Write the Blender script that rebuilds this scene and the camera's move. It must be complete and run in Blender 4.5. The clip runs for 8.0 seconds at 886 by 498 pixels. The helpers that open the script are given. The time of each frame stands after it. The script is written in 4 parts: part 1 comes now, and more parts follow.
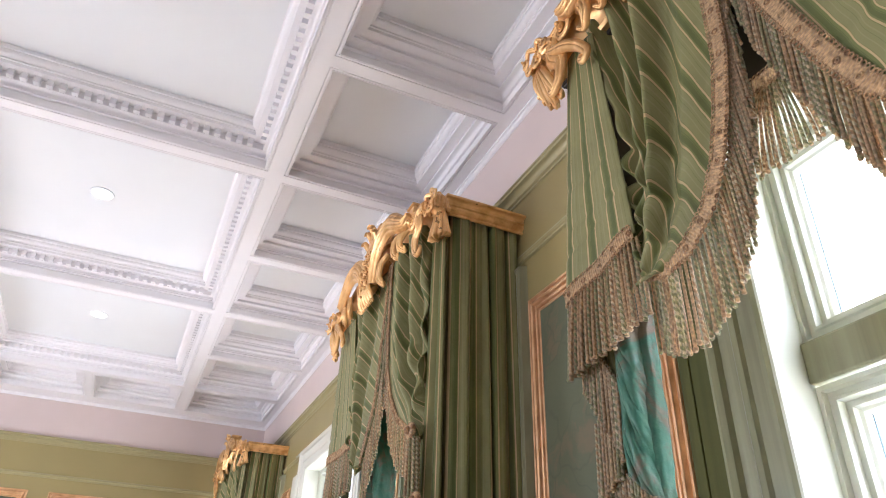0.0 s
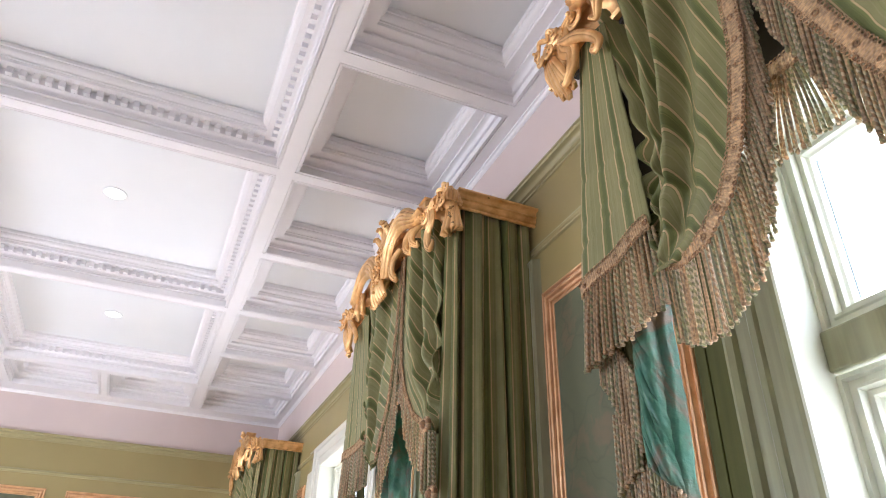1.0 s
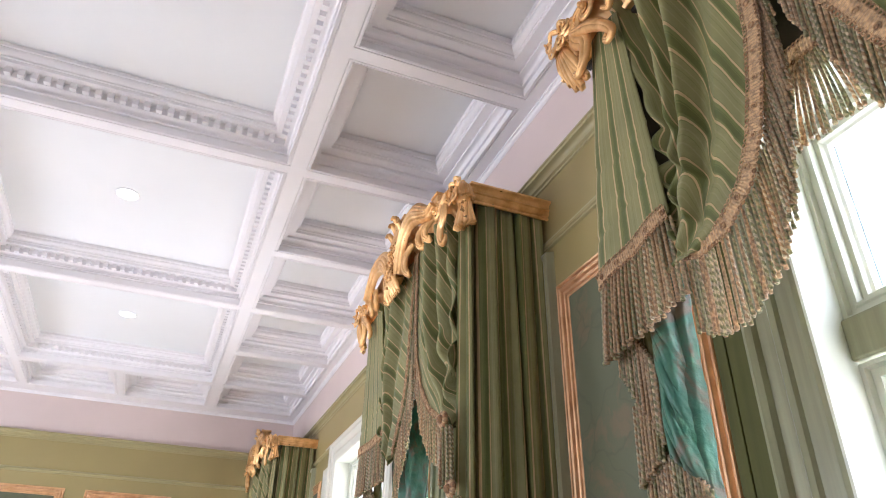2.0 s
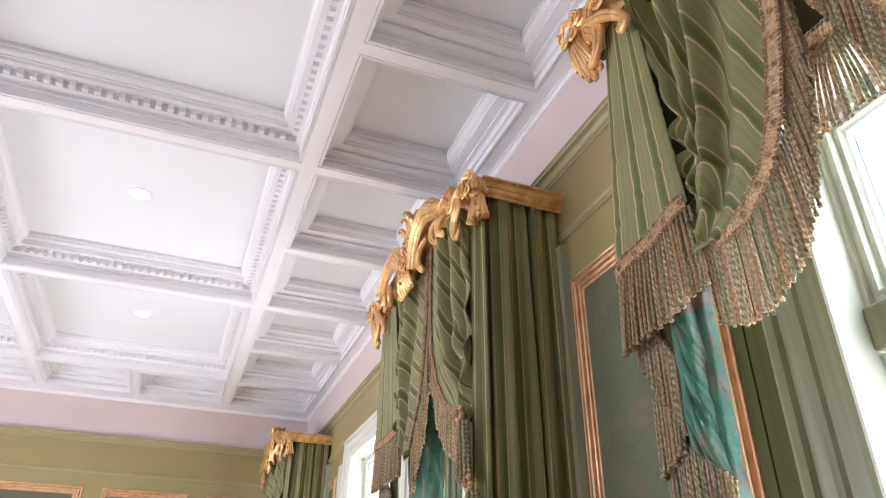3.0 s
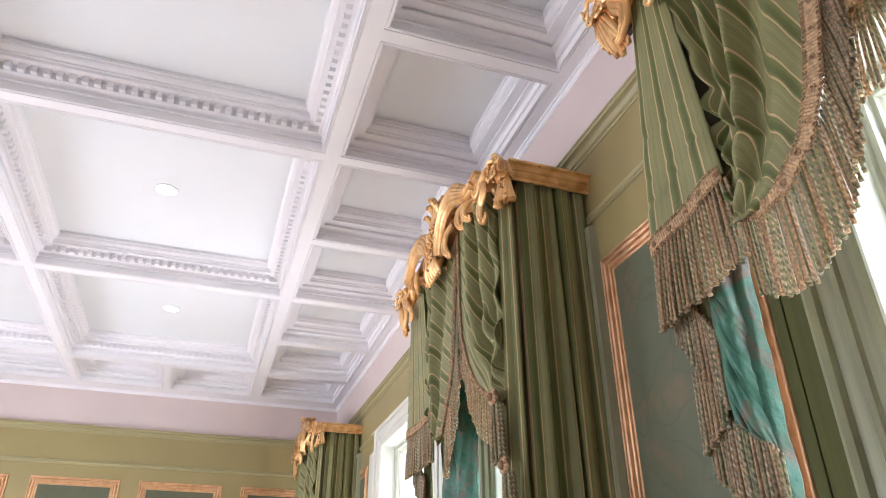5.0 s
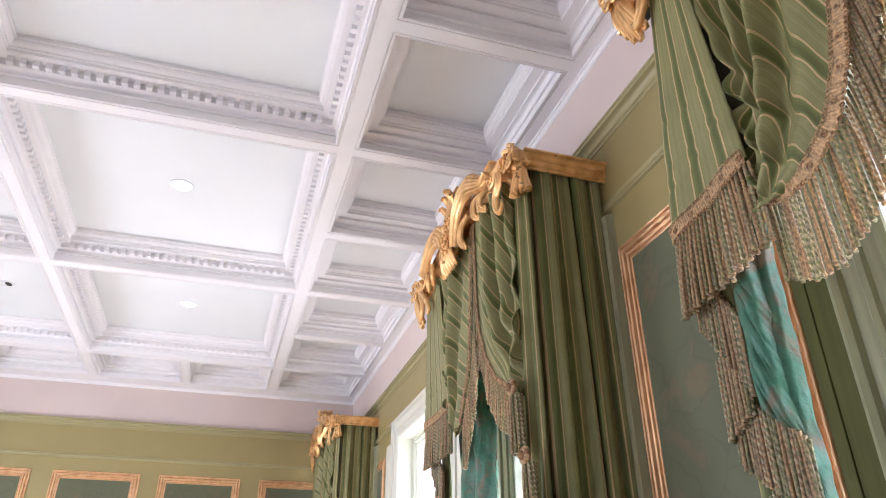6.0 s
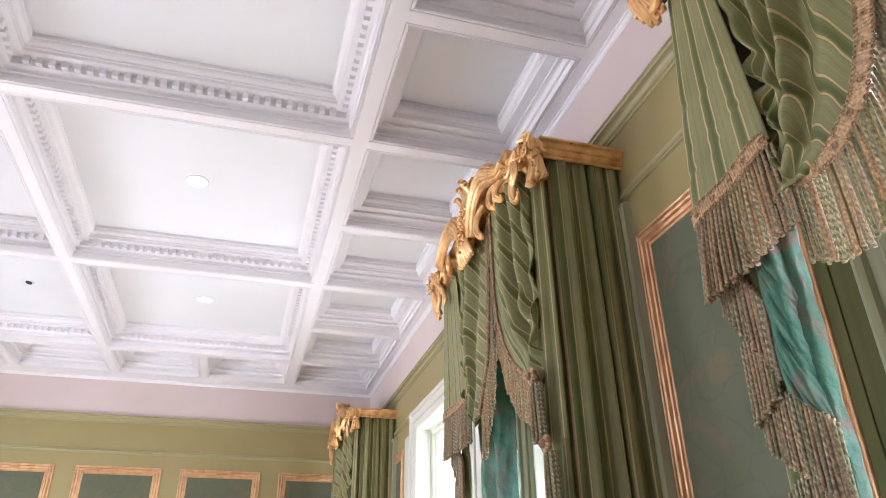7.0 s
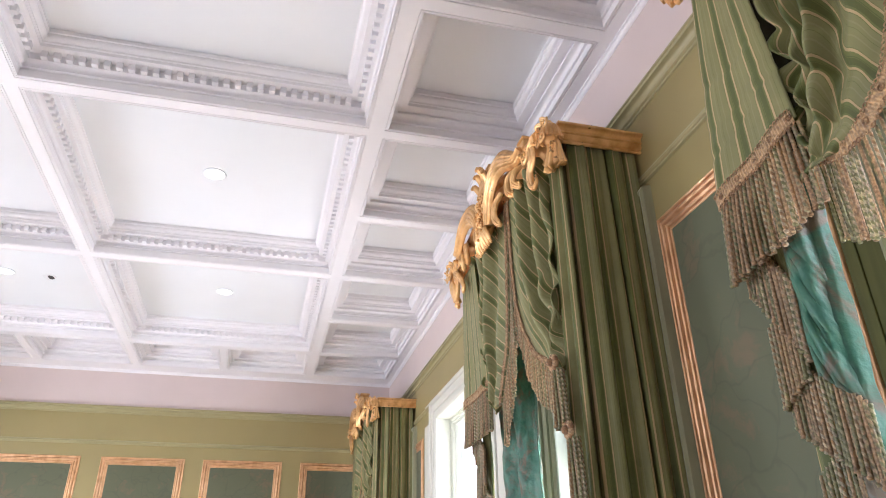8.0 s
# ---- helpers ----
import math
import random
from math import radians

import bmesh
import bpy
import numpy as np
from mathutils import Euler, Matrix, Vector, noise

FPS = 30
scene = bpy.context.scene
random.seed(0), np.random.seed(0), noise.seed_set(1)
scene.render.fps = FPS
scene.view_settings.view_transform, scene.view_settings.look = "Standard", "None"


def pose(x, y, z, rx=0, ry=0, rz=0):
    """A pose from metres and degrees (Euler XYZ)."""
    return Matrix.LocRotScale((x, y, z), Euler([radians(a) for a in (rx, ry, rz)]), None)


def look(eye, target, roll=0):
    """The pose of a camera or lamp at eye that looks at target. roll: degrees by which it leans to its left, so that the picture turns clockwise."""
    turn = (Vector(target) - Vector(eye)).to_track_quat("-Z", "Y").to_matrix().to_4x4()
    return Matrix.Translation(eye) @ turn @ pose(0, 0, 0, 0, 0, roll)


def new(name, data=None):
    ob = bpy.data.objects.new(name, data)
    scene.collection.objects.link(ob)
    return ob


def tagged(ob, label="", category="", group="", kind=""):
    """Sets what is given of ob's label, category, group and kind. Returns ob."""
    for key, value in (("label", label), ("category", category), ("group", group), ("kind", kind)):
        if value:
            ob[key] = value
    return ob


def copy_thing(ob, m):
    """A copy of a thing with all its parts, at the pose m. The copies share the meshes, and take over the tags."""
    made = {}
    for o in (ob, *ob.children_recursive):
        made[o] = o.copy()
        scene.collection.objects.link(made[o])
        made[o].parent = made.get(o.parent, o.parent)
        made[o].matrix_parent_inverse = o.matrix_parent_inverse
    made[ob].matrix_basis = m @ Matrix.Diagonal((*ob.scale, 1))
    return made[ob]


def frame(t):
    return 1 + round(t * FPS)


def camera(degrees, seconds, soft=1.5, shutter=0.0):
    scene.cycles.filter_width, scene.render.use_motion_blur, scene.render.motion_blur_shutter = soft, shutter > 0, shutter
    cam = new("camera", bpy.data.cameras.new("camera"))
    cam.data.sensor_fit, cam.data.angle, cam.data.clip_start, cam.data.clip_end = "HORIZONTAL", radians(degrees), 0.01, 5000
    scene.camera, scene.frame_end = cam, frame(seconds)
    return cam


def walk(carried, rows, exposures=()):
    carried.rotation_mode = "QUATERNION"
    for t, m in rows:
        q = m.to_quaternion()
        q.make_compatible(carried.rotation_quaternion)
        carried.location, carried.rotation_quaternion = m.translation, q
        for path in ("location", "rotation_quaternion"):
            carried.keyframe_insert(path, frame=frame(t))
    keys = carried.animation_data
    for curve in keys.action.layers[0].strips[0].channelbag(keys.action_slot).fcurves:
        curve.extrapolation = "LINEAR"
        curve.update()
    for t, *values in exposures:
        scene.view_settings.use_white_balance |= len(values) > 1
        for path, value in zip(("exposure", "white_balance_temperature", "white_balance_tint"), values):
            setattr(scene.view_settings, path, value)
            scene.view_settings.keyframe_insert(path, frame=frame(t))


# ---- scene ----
EXV, KEL, TIN = 2.33, 5700, 14
cam = camera(65.8, 8.0, soft=1.05)
EXPO = [(0.0, EXV, KEL, TIN), (8.0, EXV, KEL, TIN)]
PATH = [
    (0, look((0.007, -0.049, 1.507), (0.688, 1.522, 2.542), 1.9)),
    (0.5, look((0.007, -0.042, 1.506), (0.674, 1.537, 2.536), 1.9)),
    (1, look((0.001, -0.038, 1.502), (0.658, 1.549, 2.527), 1.6)),
    (1.5, look((-0.005, -0.034, 1.502), (0.641, 1.561, 2.521), 1.3)),
    (3, look((-0.019, -0.017, 1.501), (0.591, 1.604, 2.502), 0.7)),
    (3.5, look((-0.023, -0.013, 1.495), (0.574, 1.615, 2.492), 0.6)),
    (4, look((-0.023, -0.005, 1.496), (0.559, 1.633, 2.485), 0.4)),
    (4.5, look((-0.03, -0.002, 1.492), (0.541, 1.644, 2.474), 0.1)),
    (6, look((-0.047, 0.018, 1.485), (0.479, 1.693, 2.442), -0.2)),
    (6.5, look((-0.051, 0.023, 1.484), (0.459, 1.709, 2.432), -0.4)),
    (7, look((-0.059, 0.028, 1.479), (0.434, 1.724, 2.418), -0.6)),
    (7.5, look((-0.065, 0.035, 1.474), (0.409, 1.743, 2.4), -0.7)),
    (8, look((-0.068, 0.042, 1.475), (0.385, 1.762, 2.389), -0.8)),
]
walk(cam, PATH, EXPO)

# ---- light ----
world = bpy.data.worlds.new("world")
scene.world = world
world.use_nodes = True
wn = world.node_tree.nodes
sky = wn.new("ShaderNodeTexSky")
sky.sky_type = "NISHITA"
sky.sun_disc = False
sky.sun_elevation, sky.sun_rotation = radians(52), radians(70)
sky.dust_density, sky.ozone_density = 8.0, 0.5
wn["Background"].inputs["Strength"].default_value = 0.15
world.node_tree.links.new(sky.outputs[0], wn["Background"].inputs[0])
sun = new("sun", bpy.data.lights.new("sun", "SUN"))
sun.data.energy, sun.data.angle, sun.data.color = 0.6, radians(14), (1.0, 0.95, 0.88)
sun.matrix_world = look((9, 3.3, 12.3), (0, 0, 0))


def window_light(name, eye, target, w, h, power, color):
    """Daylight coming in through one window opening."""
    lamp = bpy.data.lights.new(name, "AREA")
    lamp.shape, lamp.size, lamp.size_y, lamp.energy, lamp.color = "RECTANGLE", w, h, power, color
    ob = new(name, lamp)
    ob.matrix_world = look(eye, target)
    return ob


# ---- plan ----
ZS = 3.5             # underside of the beams
ZP = 3.692           # recessed ceiling panels
XW, YF = 1.169, 7.03  # window wall, far wall
XE, YN = -3.86, -4.2  # walls behind and beside the walk
COR = 3.09           # underside of the wall cornice
FRZ = 3.145          # top of the wall cornice, frieze above
DAY = (0.93, 0.97, 1.0)
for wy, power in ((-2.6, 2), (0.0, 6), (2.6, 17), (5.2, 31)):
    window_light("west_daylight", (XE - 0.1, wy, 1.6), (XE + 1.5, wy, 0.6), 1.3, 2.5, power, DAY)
for wy, wide, power in ((0.4825, 0.79, 8.0), (2.405, 0.83, 6.5), (4.355, 1.2, 5.5), (6.245, 0.83, 5.0)):
    window_light("east_daylight", (XW + 0.29, wy, 1.6), (0, wy, 1.45), wide, 2.1, power, DAY)

# ---- materials ----
def mat(name):
    m = bpy.data.materials.new(name)
    m.use_nodes = True
    n = m.node_tree.nodes
    return m, n, m.node_tree.links, n["Principled BSDF"]


def nd(n, kind, **values):
    node = n.new(kind)
    for key, value in values.items():
        if key in node.inputs:
            node.inputs[key].default_value = value
    return node


def ramp(n, stops, flat=False):
    r = n.new("ShaderNodeValToRGB")
    e = r.color_ramp.elements
    while len(e) < len(stops):
        e.new(0.5)
    for el, (p, c) in zip(e, stops):
        el.position, el.color = p, (*c, 1)
    if flat:
        r.color_ramp.interpolation = "CONSTANT"
    return r


def bumped(n, l, b, height, strength, distance):
    bp = nd(n, "ShaderNodeBump", Strength=strength, Distance=distance)
    l.new(height, bp.inputs["Height"])
    l.new(bp.outputs[0], b.inputs["Normal"])
    return bp


def paint(name, base, rough=0.5, vary=0.05, grain=180.0, brush=False, relief=0.12):
    """Brushed paint: faint blotches over a fine roller grain."""
    m, n, l, b = mat(name)
    co = n.new("ShaderNodeTexCoord")
    big = nd(n, "ShaderNodeTexNoise", Scale=2.2, Detail=5.0)
    fine = nd(n, "ShaderNodeTexNoise", Scale=grain, Detail=3.0)
    for t in (big, fine):
        l.new(co.outputs["Object"], t.inputs["Vector"])
    if brush:
        mp = n.new("ShaderNodeMapping")
        mp.inputs["Scale"].default_value = (22, 22, 0.9)
        l.new(co.outputs["Object"], mp.inputs[0])
        l.new(mp.outputs[0], big.inputs["Vector"])
    r = ramp(n, [(0.25, [c * (1 - vary) for c in base]), (0.75, [min(1, c * (1 + vary)) for c in base])])
    l.new(big.outputs[0], r.inputs[0])
    l.new(r.outputs[0], b.inputs["Base Color"])
    b.inputs["Roughness"].default_value = rough
    bumped(n, l, b, fine.outputs[0], relief, 0.002)
    return m


M_CEIL = paint("ceiling_paint", (0.805, 0.775, 0.790), 0.5, 0.025, 90.0, False, 0.04)
M_PANEL = paint("ceiling_panel_paint", (0.765, 0.770, 0.785), 0.6, 0.02)
M_FRIEZE = paint("frieze_paint", (0.63, 0.52, 0.49), 0.55, 0.04)
M_WALL = paint("olive_wall_paint", (0.300, 0.240, 0.098), 0.42, 0.05)
M_WALLTRIM = paint("olive_trim_paint", (0.335, 0.290, 0.145), 0.35, 0.05)
M_CASING = paint("sage_casing_paint", (0.29, 0.285, 0.175), 0.35, 0.20, 180.0, True)
# olive darkened to carry the curtain's shade on the wall behind it
M_SHADED_OLIVE = paint("shaded_olive_paint", (0.085, 0.085, 0.028), 0.7, 0.20, 180.0, True)
M_SHADED_OLIVE.node_tree.nodes["Principled BSDF"].inputs["Specular IOR Level"].default_value = 0.15


def brocade(name):
    """Grey-green silk wallcovering with a faded pinkish floral scroll."""
    m, n, l, b = mat(name)
    co = n.new("ShaderNodeTexCoord")
    warp = nd(n, "ShaderNodeTexNoise", Scale=5.0, Detail=3.0)
    l.new(co.outputs["Object"], warp.inputs["Vector"])
    mixv = n.new("ShaderNodeVectorMath")
    mixv.operation = "MULTIPLY_ADD"
    l.new(warp.outputs["Color"], mixv.inputs[0])
    mixv.inputs[1].default_value = (0.25, 0.25, 0.25)
    l.new(co.outputs["Object"], mixv.inputs[2])
    vor = nd(n, "ShaderNodeTexVoronoi", Scale=6.0)
    vor.feature = "DISTANCE_TO_EDGE"
    l.new(mixv.outputs[0], vor.inputs["Vector"])
    line = ramp(n, [(0.0, (1, 1, 1)), (0.018, (0.7, 0.7, 0.7)), (0.035, (0, 0, 0))])
    l.new(vor.outputs["Distance"], line.inputs[0])
    patch = nd(n, "ShaderNodeTexNoise", Scale=6.5, Detail=6.0, Roughness=0.66)
    l.new(mixv.outputs[0], patch.inputs["Vector"])
    pr = ramp(n, [(0.54, (0, 0, 0)), (0.64, (0.50, 0.50, 0.50))])
    l.new(patch.outputs[0], pr.inputs[0])
    a = n.new("ShaderNodeMixRGB")
    a.inputs[1].default_value, a.inputs[2].default_value = (0.108, 0.112, 0.064, 1), (0.190, 0.122, 0.072, 1)
    l.new(pr.outputs[0], a.inputs[0])
    half = n.new("ShaderNodeMath")
    half.operation = "MULTIPLY"
    half.inputs[1].default_value = 0.42
    l.new(line.outputs[0], half.inputs[0])
    c = n.new("ShaderNodeMixRGB")
    c.inputs[2].default_value = (0.075, 0.08, 0.05, 1)
    l.new(half.outputs[0], c.inputs[0])
    l.new(a.outputs[0], c.inputs[1])
    l.new(c.outputs[0], b.inputs["Base Color"])
    b.inputs["Roughness"].default_value = 0.6
    b.inputs["Specular IOR Level"].default_value = 0.25
    b.inputs["Sheen Weight"].default_value = 0.05
    weave = nd(n, "ShaderNodeTexNoise", Scale=420.0)
    l.new(co.outputs["Object"], weave.inputs["Vector"])
    bumped(n, l, b, weave.outputs[0], 0.15, 0.002)
    return m


M_SILK = brocade("silk_wallcovering")


def gilt(name, base, rough, dark):
    """Gold leaf: worn bright ridges, warm dull toning in the texture."""
    m, n, l, b = mat(name)
    co = n.new("ShaderNodeTexCoord")
    t = nd(n, "ShaderNodeTexNoise", Scale=18.0, Detail=6.0)
    l.new(co.outputs["Object"], t.inputs["Vector"])
    r = ramp(n, [(0.3, dark), (0.6, base)])
    l.new(t.outputs[0], r.inputs[0])
    l.new(r.outputs[0], b.inputs["Base Color"])
    b.inputs["Metallic"].default_value = 0.7
    rr = ramp(n, [(0.3, (rough + 0.15,) * 3), (0.7, (rough,) * 3)])
    l.new(t.outputs[0], rr.inputs[0])
    l.new(rr.outputs[0], b.inputs["Roughness"])
    f = nd(n, "ShaderNodeTexNoise", Scale=150.0, Detail=4.0)
    l.new(co.outputs["Object"], f.inputs["Vector"])
    bumped(n, l, b, f.outputs[0], 0.2, 0.003)
    return m


M_GOLD = gilt("carved_gilt", (0.86, 0.55, 0.25), 0.27, (0.60, 0.32, 0.115))
M_COPPER = gilt("frame_gilt", (0.72, 0.45, 0.25), 0.34, (0.56, 0.32, 0.16))


def floor_wood():
    m, n, l, b = mat("oak_floor")
    co = n.new("ShaderNodeTexCoord")
    mp = n.new("ShaderNodeMapping")
    mp.inputs["Scale"].default_value = (1, 14, 1)
    l.new(co.outputs["Object"], mp.inputs[0])
    t = nd(n, "ShaderNodeTexNoise", Scale=3.0, Detail=8.0)
    l.new(mp.outputs[0], t.inputs["Vector"])
    r = ramp(n, [(0.3, (0.42, 0.33, 0.25)), (0.7, (0.58, 0.47, 0.37))])
    l.new(t.outputs[0], r.inputs[0])
    l.new(r.outputs[0], b.inputs["Base Color"])
    b.inputs["Roughness"].default_value = 0.35
    return m


M_FLOOR = floor_wood()


def glass():
    m, n, l, b = mat("window_glass")
    b.inputs["Transmission Weight"].default_value = 1.0
    b.inputs["Roughness"].default_value = 0.0
    b.inputs["IOR"].default_value = 1.05
    return m


M_GLASS = glass()


def glow(name, color, strength):
    m, n, l, b = mat(name)
    b.inputs["Base Color"].default_value = (*color, 1)
    b.inputs["Emission Color"].default_value = (*color, 1)
    b.inputs["Emission Strength"].default_value = strength
    return m


M_LAMP = glow("downlight_glow", (1.0, 0.97, 0.92), 0.6)
# pale so that the unseen ground brightens window heads and fringe from below
M_BOUNCE = paint("pale_bounce_ground", (0.46, 0.43, 0.38), 0.9, 0.2)


# ---- mesh helpers ----
def box(bm, x0, x1, y0, y1, z0, z1, bevel=0.0):
    made = bmesh.ops.create_cube(bm, size=1.0, matrix=Matrix.Translation(((x0 + x1) / 2, (y0 + y1) / 2, (z0 + z1) / 2))
                                 @ Matrix.Diagonal((x1 - x0, y1 - y0, z1 - z0, 1)))
    if bevel:
        vs = made["verts"]
        es = {e for v in vs for e in v.link_edges}
        bmesh.ops.bevel(bm, geom=list(es), offset=bevel, segments=2, affect="EDGES", profile=0.5)


def mesh_of(name, bm, material, smooth=False, angle=None):
    me = bpy.data.meshes.new(name)
    bm.normal_update()
    bm.to_mesh(me)
    bm.free()
    me.materials.append(material)
    if smooth:
        for p in me.polygons:
            p.use_smooth = True
        if angle:
            me.set_sharp_from_angle(angle=radians(angle))
    return me


def part(name, bm, material, parent=None, label="", smooth=False, angle=None):
    ob = new(name, mesh_of(name, bm, material, smooth, angle))
    ob.parent = parent
    return tagged(ob, label) if label else ob


def structure(name, bm, material, label, category, smooth=False, angle=None):
    return tagged(part(name, bm, material, None, "", smooth, angle), label, category, "", "structure")


def sweep(bm, prof, place):
    """Skins a moulding: prof is a list of (out, up); place maps (out, up, end) to a point for both ends."""
    a = [bm.verts.new(place(p, u, 0)) for p, u in prof]
    b = [bm.verts.new(place(p, u, 1)) for p, u in prof]
    for i in range(len(prof) - 1):
        bm.faces.new((a[i], a[i + 1], b[i + 1], b[i]))
    bm.faces.new(a)
    bm.faces.new(list(reversed(b)))


def rings(bm, prof, x0, x1, y0, y1, z, cap):
    """A mitred moulding round the inside of a rectangle, narrowing as it rises."""
    last = None
    for p, u in prof:
        ring = [bm.verts.new(c) for c in ((x0 + p, y0 + p, z + u), (x1 - p, y0 + p, z + u), (x1 - p, y1 - p, z + u), (x0 + p, y1 - p, z + u))]
        if last:
            for i in range(4):
                j = (i + 1) % 4
                bm.faces.new((last[i], last[j], ring[j], ring[i]))
        last = ring
    if cap:
        bm.faces.new(last)


def arc(x0, z0, x1, z1, bulge, count=6):
    """Points of a curved moulding between two corners."""
    out = []
    for i in range(count + 1):
        s = i / count
        nx, nz = -(z1 - z0), x1 - x0
        k = math.sin(math.pi * s) * bulge
        out.append((x0 + (x1 - x0) * s + nx * k, z0 + (z1 - z0) * s + nz * k))
    return out


# ---- ceiling ----
DEP = ZP - ZS
QUIRK = [(-0.019, 0), (-0.019, 0.006), (-0.015, 0.007), (-0.013, 0.001), (-0.006, 0.0), (-0.006, 0.004), (-0.003, 0.004), (-0.002, 0), (0, 0)]
BIG = (QUIRK + [(0, 0.040), (-0.005, 0.041), (-0.005, 0.045), (0.008, 0.046), (0.010, 0.050), (0.008, 0.054), (-0.004, 0.055), (-0.004, 0.059)]
       + arc(0.002, 0.060, 0.024, 0.076, 0.25) + [(0.030, 0.077), (0.030, 0.112), (0.080, 0.112), (0.080, 0.129), (0.086, 0.131), (0.086, 0.137), (0.082, 0.138)]
       + arc(0.085, 0.141, 0.106, 0.168, -0.25) + [(0.112, 0.170), (0.112, 0.178), (0.108, 0.180), (0.108, DEP)])
SMALL = (QUIRK + [(0, 0.036), (-0.005, 0.037), (-0.005, 0.041), (0.008, 0.042), (0.010, 0.046), (0.008, 0.050), (-0.004, 0.051), (-0.004, 0.055)]
         + arc(0.002, 0.056, 0.026, 0.076, 0.25) + [(0.034, 0.077), (0.034, 0.088), (0.028, 0.089), (0.028, 0.095), (0.042, 0.096), (0.076, 0.098), (0.076, 0.114),
            (0.081, 0.116), (0.081, 0.122), (0.077, 0.123)]
         + arc(0.080, 0.127, 0.098, 0.158, -0.25) + [(0.103, 0.160), (0.103, 0.172), (0.099, 0.174), (0.099, DEP)])
LONG = [(-3.06, -2.95), (-1.345, -1.245), (0.255, 0.368)]
STEP, BW = 0.850, 0.098
B0 = 2.687
XI, YI = 1.077, 6.80   # inner edges of the strips beside the walls
ceiling_bm = bmesh.new()
panel_cells, dentil_cells = [], []


def soffit(x0, x1, y0, y1):
    ceiling_bm.faces.new([ceiling_bm.verts.new(c) for c in ((x0, y0, ZS), (x0, y1, ZS), (x1, y1, ZS), (x1, y0, ZS))])


def coffer(x0, x1, y0, y1, big):
    prof = BIG if big else SMALL
    rings(ceiling_bm, prof, x0, x1, y0, y1, ZS, False)
    p = prof[-1][0]
    panel_cells.append((x0 + p, x1 - p, y0 + p, y1 - p))
    if big:
        dentil_cells.append((x0, x1, y0, y1))


E = 0.019             # width of the grooved edge on each beam
for x0, x1 in LONG:
    soffit(x0 + E, x1 - E, YN, YI + E)
soffit(XI + E, XW, YN, YF)
soffit(XE, XI + E, YI + E, YF)
for col, (x0, x1) in enumerate(((XE + 0.09, -3.06), (-2.95, -1.345), (-1.245, 0.255), (0.368, XI))):
    big = col in (1, 2)
    y = YN
    while y < YI - 0.01:
        nxt = B0 + STEP * (math.floor((y - B0) / STEP + 0.12) + (1 if not big else (2 if math.floor((y - B0) / STEP + 0.12) % 2 == 0 else 1)))
        if y + 0.01 >= B0 + 4 * STEP:
            nxt = YI
        if nxt >= YI - 0.05:
            nxt = YI
        if nxt == YI and big:
            mid = (x0 + x1) / 2
            coffer(x0, mid - 0.046, y, YI, False)
            soffit(mid - 0.046 + E, mid + 0.046 - E, y - E, YI + E)
            coffer(mid + 0.046, x1, y, YI, False)
        else:
            coffer(x0, x1, y, min(nxt, YI), big)
        if nxt == YI:
            break
        soffit(x0 - E, x1 + E, nxt + E, nxt + BW - E)
        y = nxt + BW
soffit(XE, XE + 0.09 - E, YN, YI + E)


def dentils(cell):
    """A row of small blocks under the projecting crown on all four sides."""
    x0, x1, y0, y1 = cell
    pitch, w = 0.0505, 0.026
    a, b, z0, z1 = 0.029, 0.054, ZS + 0.079, ZS + 0.1115
    for lo, hi, side in ((x0, x1, 0), (x0, x1, 1), (y0, y1, 2), (y0, y1, 3)):
        n = int((hi - lo - 2 * b) / pitch)
        start = (lo + hi) / 2 - (n - 1) * pitch / 2
        for i in range(n):
            c = start + i * pitch
            if side == 0:
                q = (c - w / 2, c + w / 2, y0 + a, y0 + b)
            elif side == 1:
                q = (c - w / 2, c + w / 2, y1 - b, y1 - a)
            elif side == 2:
                q = (x0 + a, x0 + b, c - w / 2, c + w / 2)
            else:
                q = (x1 - b, x1 - a, c - w / 2, c + w / 2)
            vs = [ceiling_bm.verts.new((q[ix], q[2 + iy], z)) for z in (z0, z1) for ix, iy in ((0, 0), (1, 0), (1, 1), (0, 1))]
            for f in ((3, 2, 1, 0), (0, 1, 5, 4), (1, 2, 6, 5), (2, 3, 7, 6), (3, 0, 4, 7)):
                ceiling_bm.faces.new([vs[i] for i in f])


for cell in dentil_cells:
    if cell[3] > 0.5 and cell[1] > -3.2:
        dentils(cell)
structure("ceiling", ceiling_bm, M_CEIL, "white painted coffered ceiling with dentil mouldings", "ceiling")
bm = bmesh.new()
for x0, x1, y0, y1 in panel_cells:
    bm.faces.new([bm.verts.new(c) for c in ((x0, y0, ZP), (x0, y1, ZP), (x1, y1, ZP), (x1, y0, ZP))])
structure("ceiling_panels", bm, M_PANEL, "flat off-white plaster panels inside the coffers", "ceiling")
bm = bmesh.new()
box(bm, XE - 0.3, XW + 0.3, YN - 0.3, YF + 0.3, ZP + 0.05, ZP + 0.25)
structure("roof_slab", bm, M_CEIL, "plain slab above the ceiling", "ceiling")

# ---- floor and walls ----
bm = bmesh.new()
box(bm, XE - 0.3, XW + 0.3, YN - 0.3, YF + 0.3, -0.2, 0)
structure("floor", bm, M_FLOOR, "brown oak board floor", "floor")
TH = 0.30
OPEN = [(0.08, 0.885, 0.55, 2.62), (2.00, 2.83, 0.55, 2.62), (3.75, 4.96, 0.02, 2.675), (5.82, 6.67, 0.55, 2.62)]


